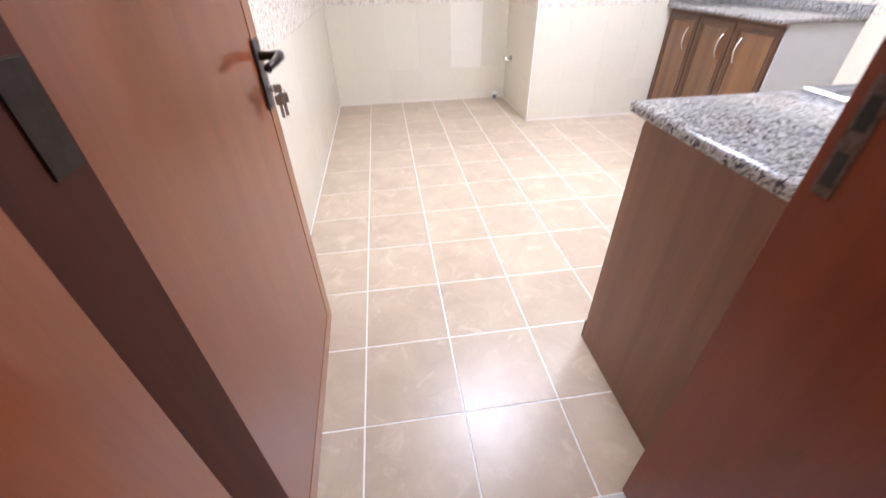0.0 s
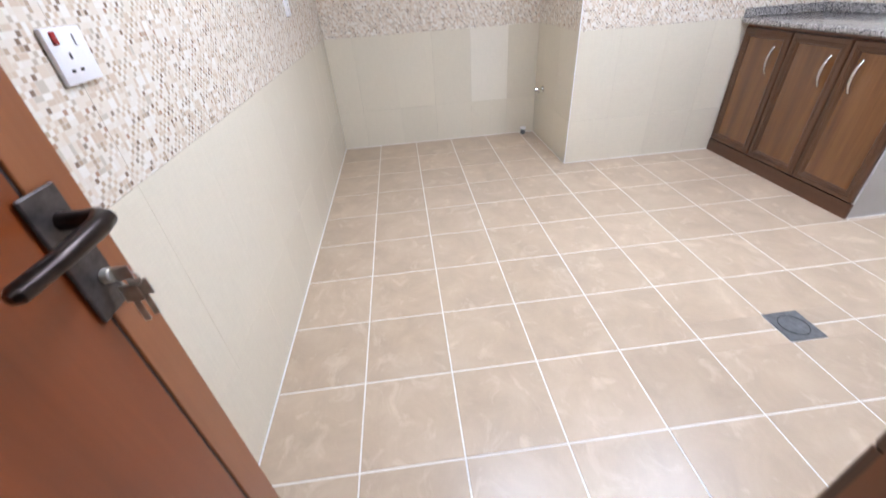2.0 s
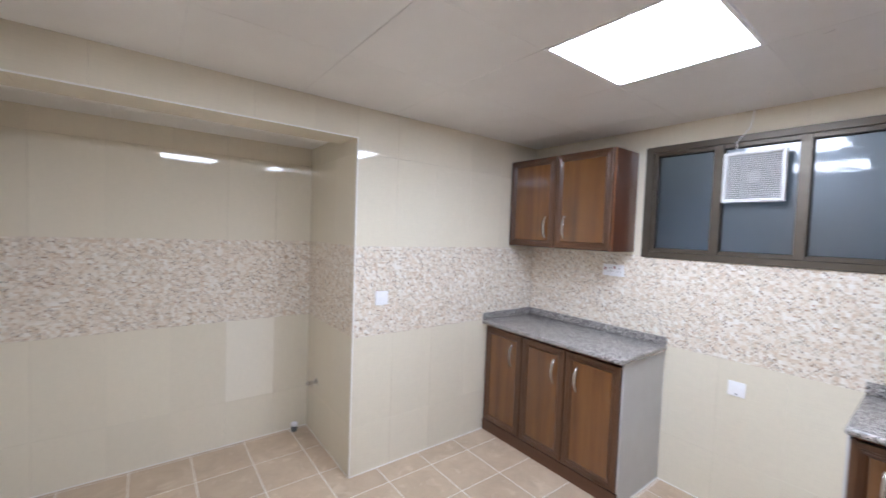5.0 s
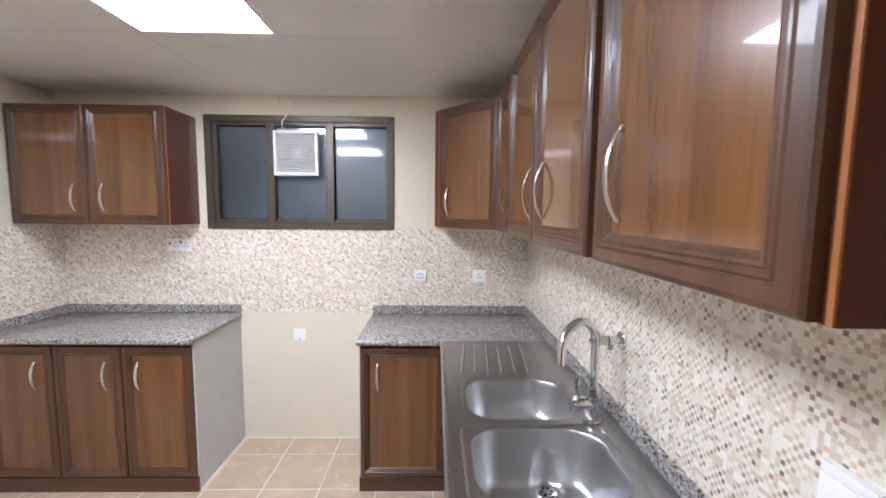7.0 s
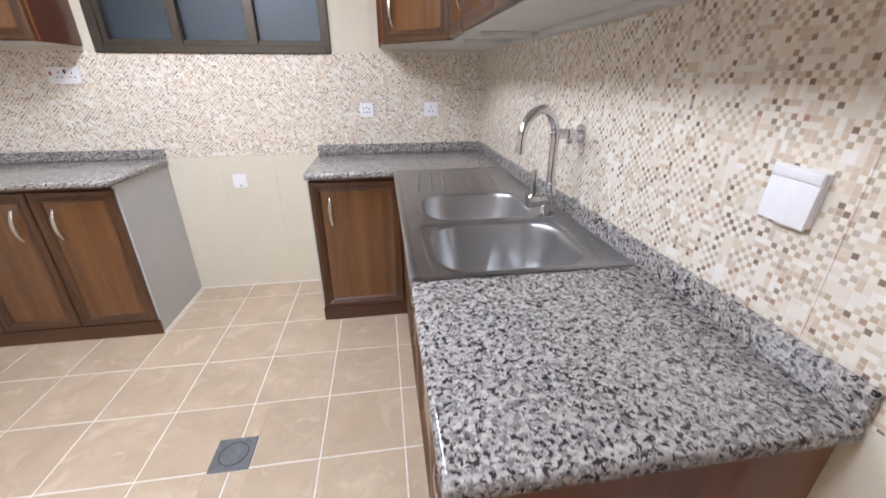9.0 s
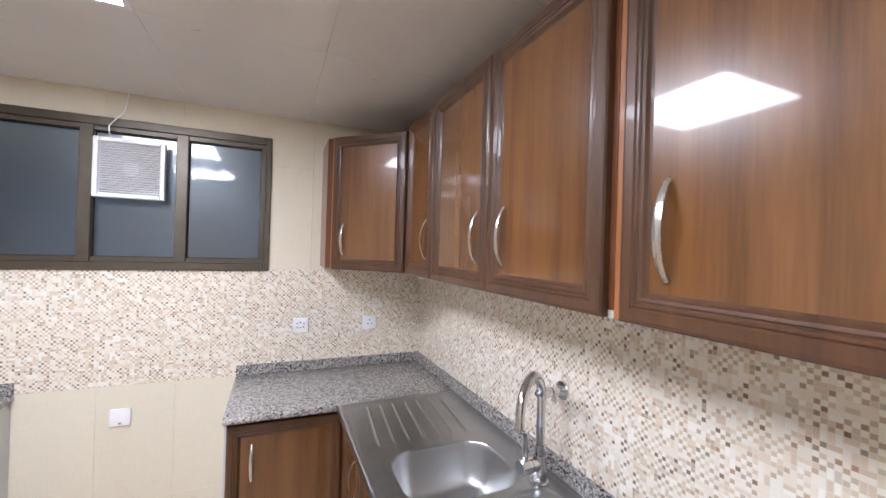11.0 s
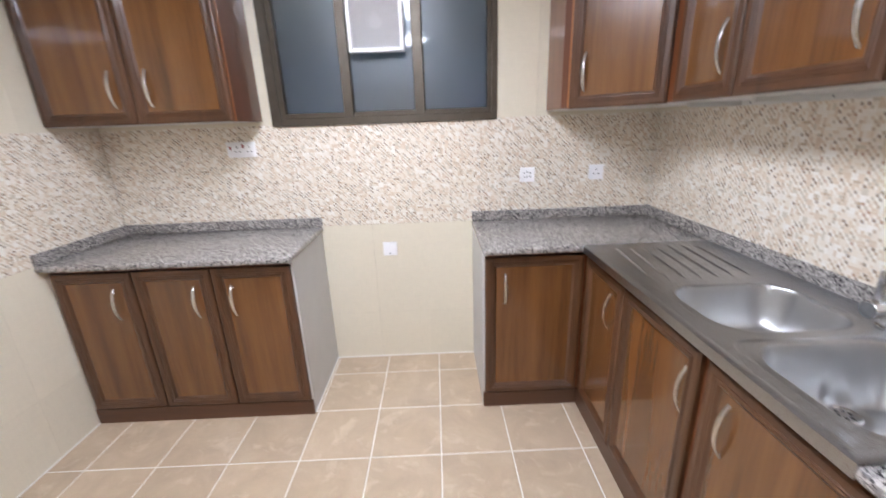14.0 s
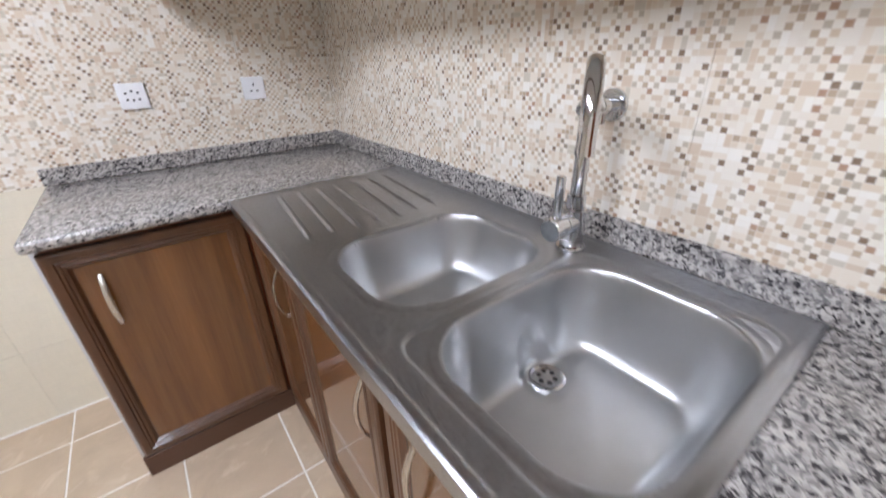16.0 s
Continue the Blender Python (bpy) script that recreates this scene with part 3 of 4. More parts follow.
left_top = thing("worktop", pose(0, 0, 0), "speckled grey granite worktop with a low upstand", "worktop")
part("slab", slab((W + 0.001, -1.958, -0.572, N - 0.001)), M_GRANITE, left_top, smooth=True)
part("upstand", boxes((W + 0.0165, -1.962, N - 0.016, N - 0.001, CT + 0.0005, 0.986, 0.003)), M_GRANITE, left_top)
part("upstand", boxes((W + 0.001, W + 0.016, -0.566, N - 0.001, CT + 0.0005, 0.986, 0.003)), M_GRANITE, left_top)
right_top = thing("worktop", pose(0, 0, 0), "L-shaped speckled grey granite worktop with a low upstand", "worktop")
part("slab", slab((-1.044, E - 0.001, -0.574, N - 0.001)), M_GRANITE, right_top, smooth=True)
part("slab", slab((-0.572, E - 0.001, -2.356, -1.8185)), M_GRANITE, right_top, smooth=True)
part("upstand", boxes((-1.041, E - 0.0165, N - 0.016, N - 0.001, CT + 0.0005, 0.988, 0.003)), M_GRANITE, right_top)
part("upstand", boxes((E - 0.016, E - 0.001, -2.352, N - 0.001, CT + 0.0005, 0.992, 0.003)), M_GRANITE, right_top)

# ---------- sink ----------
SXA, SXB, SYA, SYB, SZ = -0.572, 0.022, -1.824, -0.580, 0.9365


def rounded(px, py, cx, cy, hx, hy, r):
    """Signed distance to a rounded rectangle, negative inside."""
    qx, qy = abs(px - cx) - hx + r, abs(py - cy) - hy + r
    return math.hypot(max(qx, 0), max(qy, 0)) + min(max(qx, qy), 0) - r


def smooth01(t):
    t = min(max(t, 0.0), 1.0)
    return t * t * (3 - 2 * t)


BOWLS = [(-0.278, -1.624, 0.208, 0.168, 0.105, 0.165), (-0.281, -1.243, 0.196, 0.160, 0.105, 0.145)]
WASTES = [(-0.240, -1.524), (-0.300, -1.250)]


def sink_height(x, y):
    z = SZ
    for cx, cy, hx, hy, r, dep in BOWLS:
        d = rounded(x, y, cx, cy, hx, hy, r)
        if d < 0:
            t = min(-d / 0.062, 1.0)
            drop = 0.003 + (dep - 0.004) * (1 - (1 - t) ** 2.6) + 0.011 * (1 - ((x - cx) / hx) ** 2) * (1 - ((y - cy) / hy) ** 2)
            for wx, wy in WASTES:
                near = smooth01((0.060 - math.hypot(x - wx, y - wy)) / 0.022)
                drop += (dep + 0.009 - drop) * near
            z -= drop
        elif d < 0.034:
            z -= 0.0012 * math.exp(-((d - 0.024) / 0.005) ** 2)
            z -= 0.003 * smooth01((0.006 - d) / 0.006)
    if -1.05 < y < -0.62:
        fade = smooth01((y + 1.03) / 0.05) * smooth01((-0.63 - y) / 0.05)
        for gx in (-0.462, -0.402, -0.342, -0.282, -0.222, -0.162, -0.102):
            z += 0.0060 * fade * math.exp(-((x - gx - (y + 0.83) * 0.10) / 0.0048) ** 2)
    # sunken ledge round the large bowl, raised border round the plate
    z -= 0.005 * smooth01((0.004 - rounded(x, y, -0.280, -1.619, 0.235, 0.179, 0.045)) / 0.008)
    e = min(x - SXA, SXB - x, y - SYA, SYB - y)
    z -= 0.003 * smooth01((0.006 - e) / 0.006) + 0.0024 * smooth01((e - 0.016) / 0.006)
    return z


nx, ny = 230, 400
xs = [SXA + (SXB - SXA) * i / nx for i in range(nx + 1)]
ys = [SYA + (SYB - SYA) * j / ny for j in range(ny + 1)]
co = [(x, y, sink_height(x, y)) for y in ys for x in xs]
fc = [(j * (nx + 1) + i, j * (nx + 1) + i + 1, (j + 1) * (nx + 1) + i + 1, (j + 1) * (nx + 1) + i) for j in range(ny) for i in range(nx)]
me = bpy.data.meshes.new("basin")
me.from_pydata(co, [], fc)
me.materials.append(M_STEEL)
me.materials.append(M_BOWL)
for p in me.polygons:
    p.use_smooth = True
    p.material_index = int(p.center.z < SZ - 0.010)
sink = thing("sink", pose(0, 0, 0), "brushed stainless steel double-bowl sink with ribbed drainer", "sink")
part("basin", me, None, sink)
part("rim", boxes((SXA, SXA + 0.004, SYA, SYB, 0.900, SZ - 0.0045), (SXA + 0.004, SXB, SYA, SYA + 0.004, 0.9305, SZ - 0.0045), (SXA + 0.004, SXB, SYB - 0.004, SYB, 0.9305, SZ - 0.0045)), M_STEEL, sink, "folded steel edge")
for cx, cy in WASTES:
    zz = sink_height(cx, cy) + 0.0030
    bm = bmesh.new()
    rr = [(0.037, -0.012), (0.0350, 0.0015), (0.031, 0.0028), (0.027, 0.0005), (0.026, 0.0), (0.009, 0.0)]
    rings_mesh(bm, [[(cx + r * math.cos(a), cy + r * math.sin(a), zz + z) for a in [2 * math.pi * q / 28 for q in range(28)]] for r, z in rr])
    dr = part("drain", bm, M_CHROME, sink, "chrome basket waste", smooth=True)
    for q in range(6):
        a = q * math.pi / 3
        part("hole", cyl(bmesh.new(), (cx + 0.0155 * math.cos(a), cy + 0.0155 * math.sin(a), zz - 0.002), (0, 0, 1), 0.0052, 0.0026, 10), M_DARK, dr)

# ---------- mixer tap ----------
TX, TY = -0.058, -1.415
tap = thing("mixer_tap", pose(TX, TY, SZ), "chrome gooseneck mixer tap with side lever", "tap")
part("base", cyl(cyl(bmesh.new(), (0, 0, -0.003), (0, 0, 1), 0.030, 0.009), (0, 0, 0.005), (0, 0, 1), 0.0235, 0.084), M_CHROME, tap, smooth=True)
D = Vector((-0.83, -0.56, 0)).normalized()
pts = [Vector((0, 0, 0.08 + 0.0188 * i)) for i in range(10)]
R = 0.092
cz = 0.268
pts += [D * (R - R * math.cos(a)) + Vector((0, 0, cz + R * math.sin(a))) for a in [math.pi * 1.02 * i / 18 for i in range(19)]]
end = pts[-1]
pts += [end + Vector((0, 0, -0.008 * i)) for i in range(1, 4)]
part("spout", tube(bmesh.new(), pts, [0.0140] * (len(pts) - 3) + [0.0140, 0.0150, 0.0150], 16), M_CHROME, tap, smooth=True)
part("collar", cyl(bmesh.new(), (0, 0, 0.0885), (0, 0, 1), 0.0190, 0.030), M_CHROME, tap, smooth=True)
L = Vector((-1.0, 0.02, -0.05)).normalized()
up = Vector((0, 0, 1))
bm = tube(bmesh.new(), [L * q + up * 0.060 for q in (0.0, 0.034, 0.0355, 0.037, 0.0385, 0.072, 0.0745)], [0.0225, 0.0225, 0.0205, 0.0205, 0.0240, 0.0245, 0.0225], 28)
cart = part("cartridge", bm, M_CHROME, tap, smooth=True)
part("cap", cyl(bmesh.new(), L * 0.0747 + up * 0.060, L, 0.0215, 0.0018, 28), M_DRAIN, cart, "dark end cap")
part("lever", tube(bmesh.new(), [L * 0.056 + up * z for z in (0.078, 0.084, 0.088, 0.150, 0.166, 0.168)], [0.0075, 0.0075, 0.0090, 0.0092, 0.0092, 0.0070], 16), M_CHROME, cart, smooth=True)


def angle_valve(m, label, length=0.085, capped=True):
    v = thing("wall_valve", m, label, "valve")
    part("flange", cyl(bmesh.new(), (0, -0.0005, 0), (0, -1, 0), 0.031, 0.008), M_CHROME, v, smooth=True)
    b = tube(bmesh.new(), [(0, -0.008, 0), (0, -0.028, 0), (0, -0.030, 0), (0, -0.05, 0)], [0.012, 0.012, 0.016, 0.016], 16)
    part("body", cyl(b, (0, -0.04, 0.002), (0, 0, -1), 0.0095, 0.034, 16), M_CHROME, v, smooth=True)
    part("knob", tube(bmesh.new(), [(0, -0.05, 0), (0, -0.055, 0), (0, -length, 0), (0, -length - 0.012, 0)], [0.010, 0.0175, 0.0165, 0.008], 10), M_CHROME, v, "faceted chrome knob")
    return v


angle_valve(pose(E - 0.001, -1.405, 1.215, 0, 0, -90), "chrome angle valve on the mosaic wall above the sink", 0.10)
angle_valve(pose(-3.785, PY - 0.001, 0.435, 0, 0, 0), "chrome water valve on the alcove side wall", 0.07)
pipe = thing("drain_pipe", pose(-3.955, -1.83, 0), "grey capped pipe stub by the alcove wall", "pipe")
part("pipe", cyl(bmesh.new(), (0, 0, 0.001), (0, 0, 1), 0.022, 0.045), M_DRAIN, pipe, smooth=True)
part("cap", cyl(bmesh.new(), (0, 0, 0.046), (0, 0, 1), 0.027, 0.02), M_WHITE, pipe, smooth=True)

# ---------- window, fan ----------
win = tagged(thing("window_1", pose(0, 0, 0), "dark bronze aluminium window with three obscure glass panes", "window"), kind="structure")
FY0, FY1 = N - 0.014, N + 0.075
fr = part("window_frame", boxes((WX0, WX0 + 0.052, FY0, FY1, WZ0, WZ1, 0.003), (WX1 - 0.030, WX1, FY0, FY1, WZ0, WZ1, 0.003),
          (WX0 + 0.0525, WX1 - 0.0305, FY0, FY1, WZ1 - 0.042, WZ1, 0.003), (WX0 + 0.0525, WX1 - 0.0305, FY0, FY1, WZ0, WZ0 + 0.042, 0.003)), M_ALU, win)
cols = [(WX0 + 0.053, -1.703), (-1.757 + 0.0005, -1.300), (-1.354 + 0.0005, WX1 - 0.031)]
edges = [(WX0 + 0.053, -1.757), (-1.703, -1.354), (-1.300, WX1 - 0.031)]
for q, (a, b) in enumerate(edges):
    la, lb = (a + 0.026, b - 0.0) if q == 0 else ((a, b - 0.0) if q == 1 else (a, b - 0.022))
    sash = part("sash", boxes((a, max(la, a + 0.001), FY0 + 0.012, FY1 - 0.01, WZ0 + 0.0425, WZ1 - 0.0425), (min(lb, b - 0.001), b, FY0 + 0.012, FY1 - 0.01, WZ0 + 0.0425, WZ1 - 0.0425),
                (la + 0.0005, lb - 0.0005, FY0 + 0.012, FY1 - 0.01, WZ0 + 0.0425, WZ0 + 0.066), (la + 0.0005, lb - 0.0005, FY0 + 0.012, FY1 - 0.01, WZ1 - 0.066, WZ1 - 0.0425)), M_ALU, win)
    pane = part("pane", box(la + 0.004, lb - 0.004, N + 0.028, N + 0.033, WZ0 + 0.069, WZ1 - 0.069), M_GLASS, sash, "rippled obscure glass pane")
    pane.visible_shadow = False
    part("gasket", boxes((la + 0.001, la + 0.004, N + 0.018, N + 0.034, WZ0 + 0.067, WZ1 - 0.067), (lb - 0.004, lb - 0.001, N + 0.018, N + 0.034, WZ0 + 0.067, WZ1 - 0.067),
                         (la + 0.0045, lb - 0.0045, N + 0.018, N + 0.034, WZ1 - 0.0725, WZ1 - 0.0675), (la + 0.0045, lb - 0.0045, N + 0.018, N + 0.034, WZ0 + 0.0665, WZ0 + 0.0695)), M_RUBBER, sash)
for a, b in ((-1.757, -1.703), (-1.354, -1.300)):
    part("mullion", box(a + 0.0008, b - 0.0008, FY0 + 0.004, FY1 - 0.006, WZ0 + 0.0425, WZ1 - 0.0425, 0.002), M_ALU, win)

fan = thing("exhaust_fan", pose(-1.541, N - 0.022, 2.029), "square white exhaust fan with slatted grille in the window", "fan")
h = 0.148
part("housing", boxes((-h, -h + 0.022, -0.034, 0.0, -h, h, 0.004), (h - 0.022, h, -0.034, 0.0, -h, h, 0.004), (-h + 0.0225, h - 0.0225, -0.034, 0, h - 0.022, h, 0.004), (-h + 0.0225, h - 0.0225, -0.034, 0, -h, -h + 0.022, 0.004)), M_WHITE, fan)
part("duct", boxes((-h + 0.012, h - 0.012, 0.001, 0.046, -h + 0.012, h - 0.012)), M_WHITE, fan)
slat = mesh_of("slat", box(-h + 0.0225, h - 0.0225, -0.006, 0.006, -0.0012, 0.0012), M_WHITE)
for q in range(21):
    part("slat", slat, None, fan, m=pose(0, -0.019, -h + 0.031 + q * 0.0117, -33, 0, 0))
part("hub", cyl(bmesh.new(), (0, -0.004, 0), (0, -1, 0), 0.034, 0.005), M_WHITE, fan, smooth=True)
part("rotor_plate", box(-h + 0.024, h - 0.024, -0.003, -0.001, -h + 0.024, h - 0.024), M_DRAIN, fan)
part("rotor_ring", tube(bmesh.new(), [(0.104 * math.cos(a), -0.005, 0.104 * math.sin(a)) for a in [2 * math.pi * q / 40 for q in range(41)]], 0.006, 8), M_DRAIN, fan, smooth=True)
wire = thing("cable", pose(0, 0, 0), "thin white loose cable from ceiling to fan", "cable")
part("wire", tube(bmesh.new(), [(-1.567, N - 0.006, CEIL - 0.001), (-1.570, N - 0.010, 2.37), (-1.578, N - 0.020, 2.315), (-1.605, N - 0.035, 2.275), (-1.632, N - 0.040, 2.235), (-1.630, N - 0.040, 2.20), (-1.622, N - 0.038, 2.1785)], 0.0032, 8), M_WHITE, wire, smooth=True)


# ---------- sockets and switches ----------
def socket(m, label, w=0.088, h=0.088, pins=(), rockers=(), category="socket"):
    s = thing("wall_socket", m, label, category)
    part("plate", box(-w / 2, w / 2, -0.011, -0.0005, -h / 2, h / 2, 0.003, 2), M_WHITE, s, smooth=True)
    for x, z, pw, ph in pins:
        part("pin_hole", box(x - pw / 2, x + pw / 2, -0.0118, -0.0105, z - ph / 2, z + ph / 2), M_DARK, s)
    for x, z, red in rockers:
        part("rocker", box(x - 0.006, x + 0.006, -0.0145, -0.0112, z - 0.010, z + 0.010, 0.001), M_RED if red else M_WHITE, s, "red neon rocker" if red else "white rocker")
    return s


UK = [(0, 0.014, 0.005, 0.010), (-0.012, -0.010, 0.009, 0.005), (0.012, -0.010, 0.009, 0.005)]
MULTI = [(-0.018, 0.010, 0.007, 0.007), (0.0, 0.016, 0.007, 0.007), (0.018, 0.010, 0.007, 0.007), (-0.018, -0.012, 0.007, 0.007), (0.0, -0.014, 0.007, 0.007), (0.018, -0.012, 0.007, 0.007)]
socket(pose(-0.708, N, 1.199), "white multi-pin wall socket on mosaic tiles", pins=MULTI, rockers=[(0.034, 0.02, False)])
socket(pose(-0.294, N, 1.200), "white three-pin wall socket on mosaic tiles", pins=UK)
socket(pose(-1.558, N, 0.770), "white blank cable outlet plate on cream tiles", pins=[(0.0, -0.03, 0.01, 0.006)])
socket(pose(-2.368, N, 1.403), "white double socket with red rocker under the wall cabinet", 0.165, 0.088,
       [(x + 0.045, z, a, b) for x, z, a, b in UK] + [(x - 0.022, z, a, b) for x, z, a, b in UK], [(-0.062, 0.01, True), (0.012, 0.02, True)])
socket(pose(W, -1.515, 1.182, 0, 0, 90), "white switch plate on the mosaic band by the alcove", 0.095, 0.095, rockers=[(0, 0, False)])
socket(pose(-1.163, S, 1.190, 0, 0, 180), "white switched socket with red neon on mosaic tiles", 0.100, 0.092,
       [(x - 0.010, z - 0.014, a, b) for x, z, a, b in UK], [(-0.030, 0.030, True), (0.022, 0.024, False)])
socket(pose(-2.975, S, 1.197, 0, 0, 180), "small white wall socket on mosaic tiles", pins=UK)
cover = thing("covered_socket", pose(E, -2.143, 1.209, 0, 2.5, -90), "white socket with a hinged flip cover on mosaic tiles", "socket")
part("back_box", box(-0.041, 0.041, -0.010, -0.001, -0.043, 0.045, 0.003, 2), M_WHITE, cover, smooth=True)
part("flip_cover", box(-0.0415, 0.0415, -0.018, -0.0105, -0.046, 0.026, 0.003, 2), M_WHITE, cover, m=pose(0, 0, 0, -1, 0, 0), smooth=True)
part("hinge_bar", box(-0.0410, 0.0410, -0.0185, -0.0105, 0.0275, 0.0455, 0.002, 2), M_WHITE, cover, smooth=True)

# ---------- floor drain ----------
fd = thing("floor_drain", pose(-1.286, -1.446, 0), "square grey metal floor drain cover with round lid", "drain")
part("plate", box(-0.076, 0.076, -0.076, 0.076, -0.003, 0.0035, 0.001), M_DRAIN, fd)
part("lid", cyl(bmesh.new(), (0, 0, 0.0036), (0, 0, 1), 0.050, 0.002, 32), M_DRAIN, fd, smooth=True)
part("ring", tube(bmesh.new(), [(0.054 * math.cos(a), 0.054 * math.sin(a), 0.0036) for a in [2 * math.pi * q / 32 for q in range(33)]], 0.0016, 6), M_RUBBER, fd)

# ---------- kitchen door ----------
LT, LW, LH = 0.040, 0.838, 2.045
leaf = thing("door_leaf", pose(0.034, -3.338, 0.008, 0, 0, 181.5), "reddish-brown varnished wooden door standing open", "door")
# local x runs from the hinge to the free edge, local +y faces the south wall
lip = 0.078
part("panel", box(0.0, LW - lip - 0.002, 0.0, LT, lip + 0.002, LH - lip - 0.002), M_DOOR, leaf)
for r in ((LW - lip + 0.005, LW, -0.001, LT, 0, LH, 0.002), (0.0, LW - lip + 0.0045, -0.001, LT, 0, lip - 0.005), (0.0, LW - lip + 0.0045, -0.001, LT, LH - lip + 0.005, LH)):
    part("lipping", boxes(r), M_LIP, leaf, "lighter solid wood edge strip")
# shallow groove bed, coloured near-black in place of its shade
part("groove", boxes((0.002, LW - lip + 0.0045, 0.0025, LT - 0.002, lip - 0.0045, LH - lip + 0.0045)), M_DARK, leaf, "groove with its shade as a dark fill")
HZ = 1.045
for side in (1, -1):
    yy = -0.0015 if side == 1 else LT + 0.0015
    hd = part("handle_plate", box(LW - 0.096, LW - 0.038, min(yy, yy - 0.006 * side), max(yy, yy - 0.006 * side), HZ - 0.135, HZ + 0.042, 0.002), M_PLATE, leaf, "dark bronze lock plate")
    xh = LW - 0.062
    part("lever", tube(bmesh.new(), [(xh, yy - side * 0.005, HZ), (xh, yy - side * 0.03, HZ), (xh, yy - side * 0.048, HZ + 0.001), (xh - 0.010, yy - side * 0.060, HZ + 0.002), (xh - 0.03, yy - side * 0.063, HZ + 0.001), (xh - 0.085, yy - side * 0.060, HZ - 0.002), (xh - 0.138, yy - side * 0.050, HZ - 0.006), (xh - 0.144, yy - side * 0.048, HZ - 0.006)],
                       [0.012, 0.011, 0.0115, 0.0125, 0.0125, 0.011, 0.0105, 0.006], 14), M_BRONZE, hd, "curved dark bronze lever", smooth=True)
    if side == 1:
        part("cylinder", cyl(bmesh.new(), (xh + 0.004, yy - 0.006, HZ - 0.085), (0, -1, 0), 0.010, 0.012, 16), M_BRASS, hd, smooth=True)
        kx, kz = xh + 0.004, HZ - 0.085
        kb = box(kx - 0.001, kx + 0.001, yy - 0.040, yy - 0.018, kz - 0.011, kz + 0.011, 0.0008)
        add_box(kb, kx + 0.002, kx + 0.0042, yy - 0.052, yy - 0.026, kz - 0.040, kz - 0.013, 0.0008)
        add_box(kb, kx + 0.0025, kx + 0.0038, yy - 0.043, yy - 0.034, kz - 0.076, kz - 0.0405)
        add_box(kb, kx - 0.0045, kx - 0.0022, yy - 0.040, yy - 0.016, kz - 0.045, kz - 0.018, 0.0008)
        add_box(kb, kx - 0.004, kx - 0.0026, yy - 0.032, yy - 0.023, kz - 0.080, kz - 0.0455)
        tube(kb, [(kx, yy - 0.034 + 0.013 * math.cos(a), kz - 0.010 + 0.013 * math.sin(a)) for a in [2 * math.pi * q / 16 for q in range(17)]], 0.0011, 6)
        part("keys", kb, M_BRASS, hd, "bunch of worn keys in the lock")
frame_door = tagged(thing("door_1", pose(0, 0, 0), "dark reddish wooden door frame with lighter architrave", "door frame"), kind="structure")
# hinge-side rebate, painted dark for the shade that lies in it
part("jamb", boxes((E - 0.004, 0.152, DY0 - 0.03, DY0, 0.004, DZ, 0.002)), M_JAMB_SHADE, frame_door, "rebate of the frame with shade in its dark colour")
part("jamb", boxes((E + 0.001, OUT, DY1, DY1 + 0.03, 0.004, DZ, 0.002)), M_LINING, frame_door)
part("lining", boxes((0.153, OUT, DY0 - 0.03, DY0 + 0.008, 0.004, DZ, 0.003)), M_ARCH, frame_door, "orange-brown wooden lining")
part("hinge_leaf", boxes((E + 0.004, E + 0.048, DY0 + 0.0005, DY0 + 0.0025, 1.09, 1.19)), M_BRONZE, frame_door, "dark metal hinge plate")
part("head", boxes((E + 0.001, OUT, DY0 - 0.03, DY1 + 0.03, DZ + 0.0005, DZ + 0.03, 0.002)), M_JAMB_SHADE, frame_door)
part("strike_plate", boxes((E + 0.020, E + 0.048, DY1 - 0.0025, DY1 - 0.0005, 0.985, 1.135)), M_STRIKE, frame_door, "worn metal strike plate")
part("strike_hole", boxes((E + 0.026, E + 0.042, DY1 - 0.0032, DY1 - 0.0026, 1.072, 1.115), (E + 0.026, E + 0.042, DY1 - 0.0032, DY1 - 0.0026, 1.0, 1.045)), M_DARK, frame_door)
part("architrave", boxes((OUT + 0.0005, OUT + 0.016, DY0 - 0.09, DY0 - 0.002, 0.001, DZ + 0.08, 0.003)), M_ARCH, frame_door, "lighter orange-brown architrave")
part("architrave", boxes((OUT + 0.0005, OUT + 0.016, DY1 + 0.002, DY1 + 0.09, 0.001, DZ + 0.08, 0.003)), M_ARCH, frame_door, "lighter orange-brown architrave")
part("architrave", boxes((OUT + 0.0005, OUT + 0.016, DY0 - 0.0015, DY1 + 0.0015, DZ + 0.002, DZ + 0.08, 0.003)), M_ARCH, frame_door, "lighter orange-brown architrave")

# ---------- trims ----------
structure("trim_alcove", boxes((W - 0.004, W + 0.003, PY - 0.003, PY + 0.004, 0.002, LINT - 0.003), (W - 0.004, W + 0.003, S + 0.002, PY + 0.004, LINT - 0.003, LINT + 0.004)),
          M_TRIM, "thin white corner bead on the alcove edge", "trim")
b = 0.006
structure("baseboard", boxes((W + 0.0005, E - 0.001, N - b, N - 0.0005, 0, 0.005), (W + 0.0005, W + b, PY - 0.003, N - b - 0.0005, 0, 0.005), (AW + b, E - 0.001, S + 0.0005, S + b, 0, 0.005),
          (AW + 0.0005, AW + b - 0.0005, S + 0.0005, PY - 0.0005, 0, 0.005), (AW + b, W + 0.0005, PY - b, PY - 0.0035, 0, 0.005), (-1.974, -1.966, -0.508, N - b - 0.0005, 0, 0.005)),
          M_TRIM, "white sealant bead where wall tiles meet the floor", "trim")

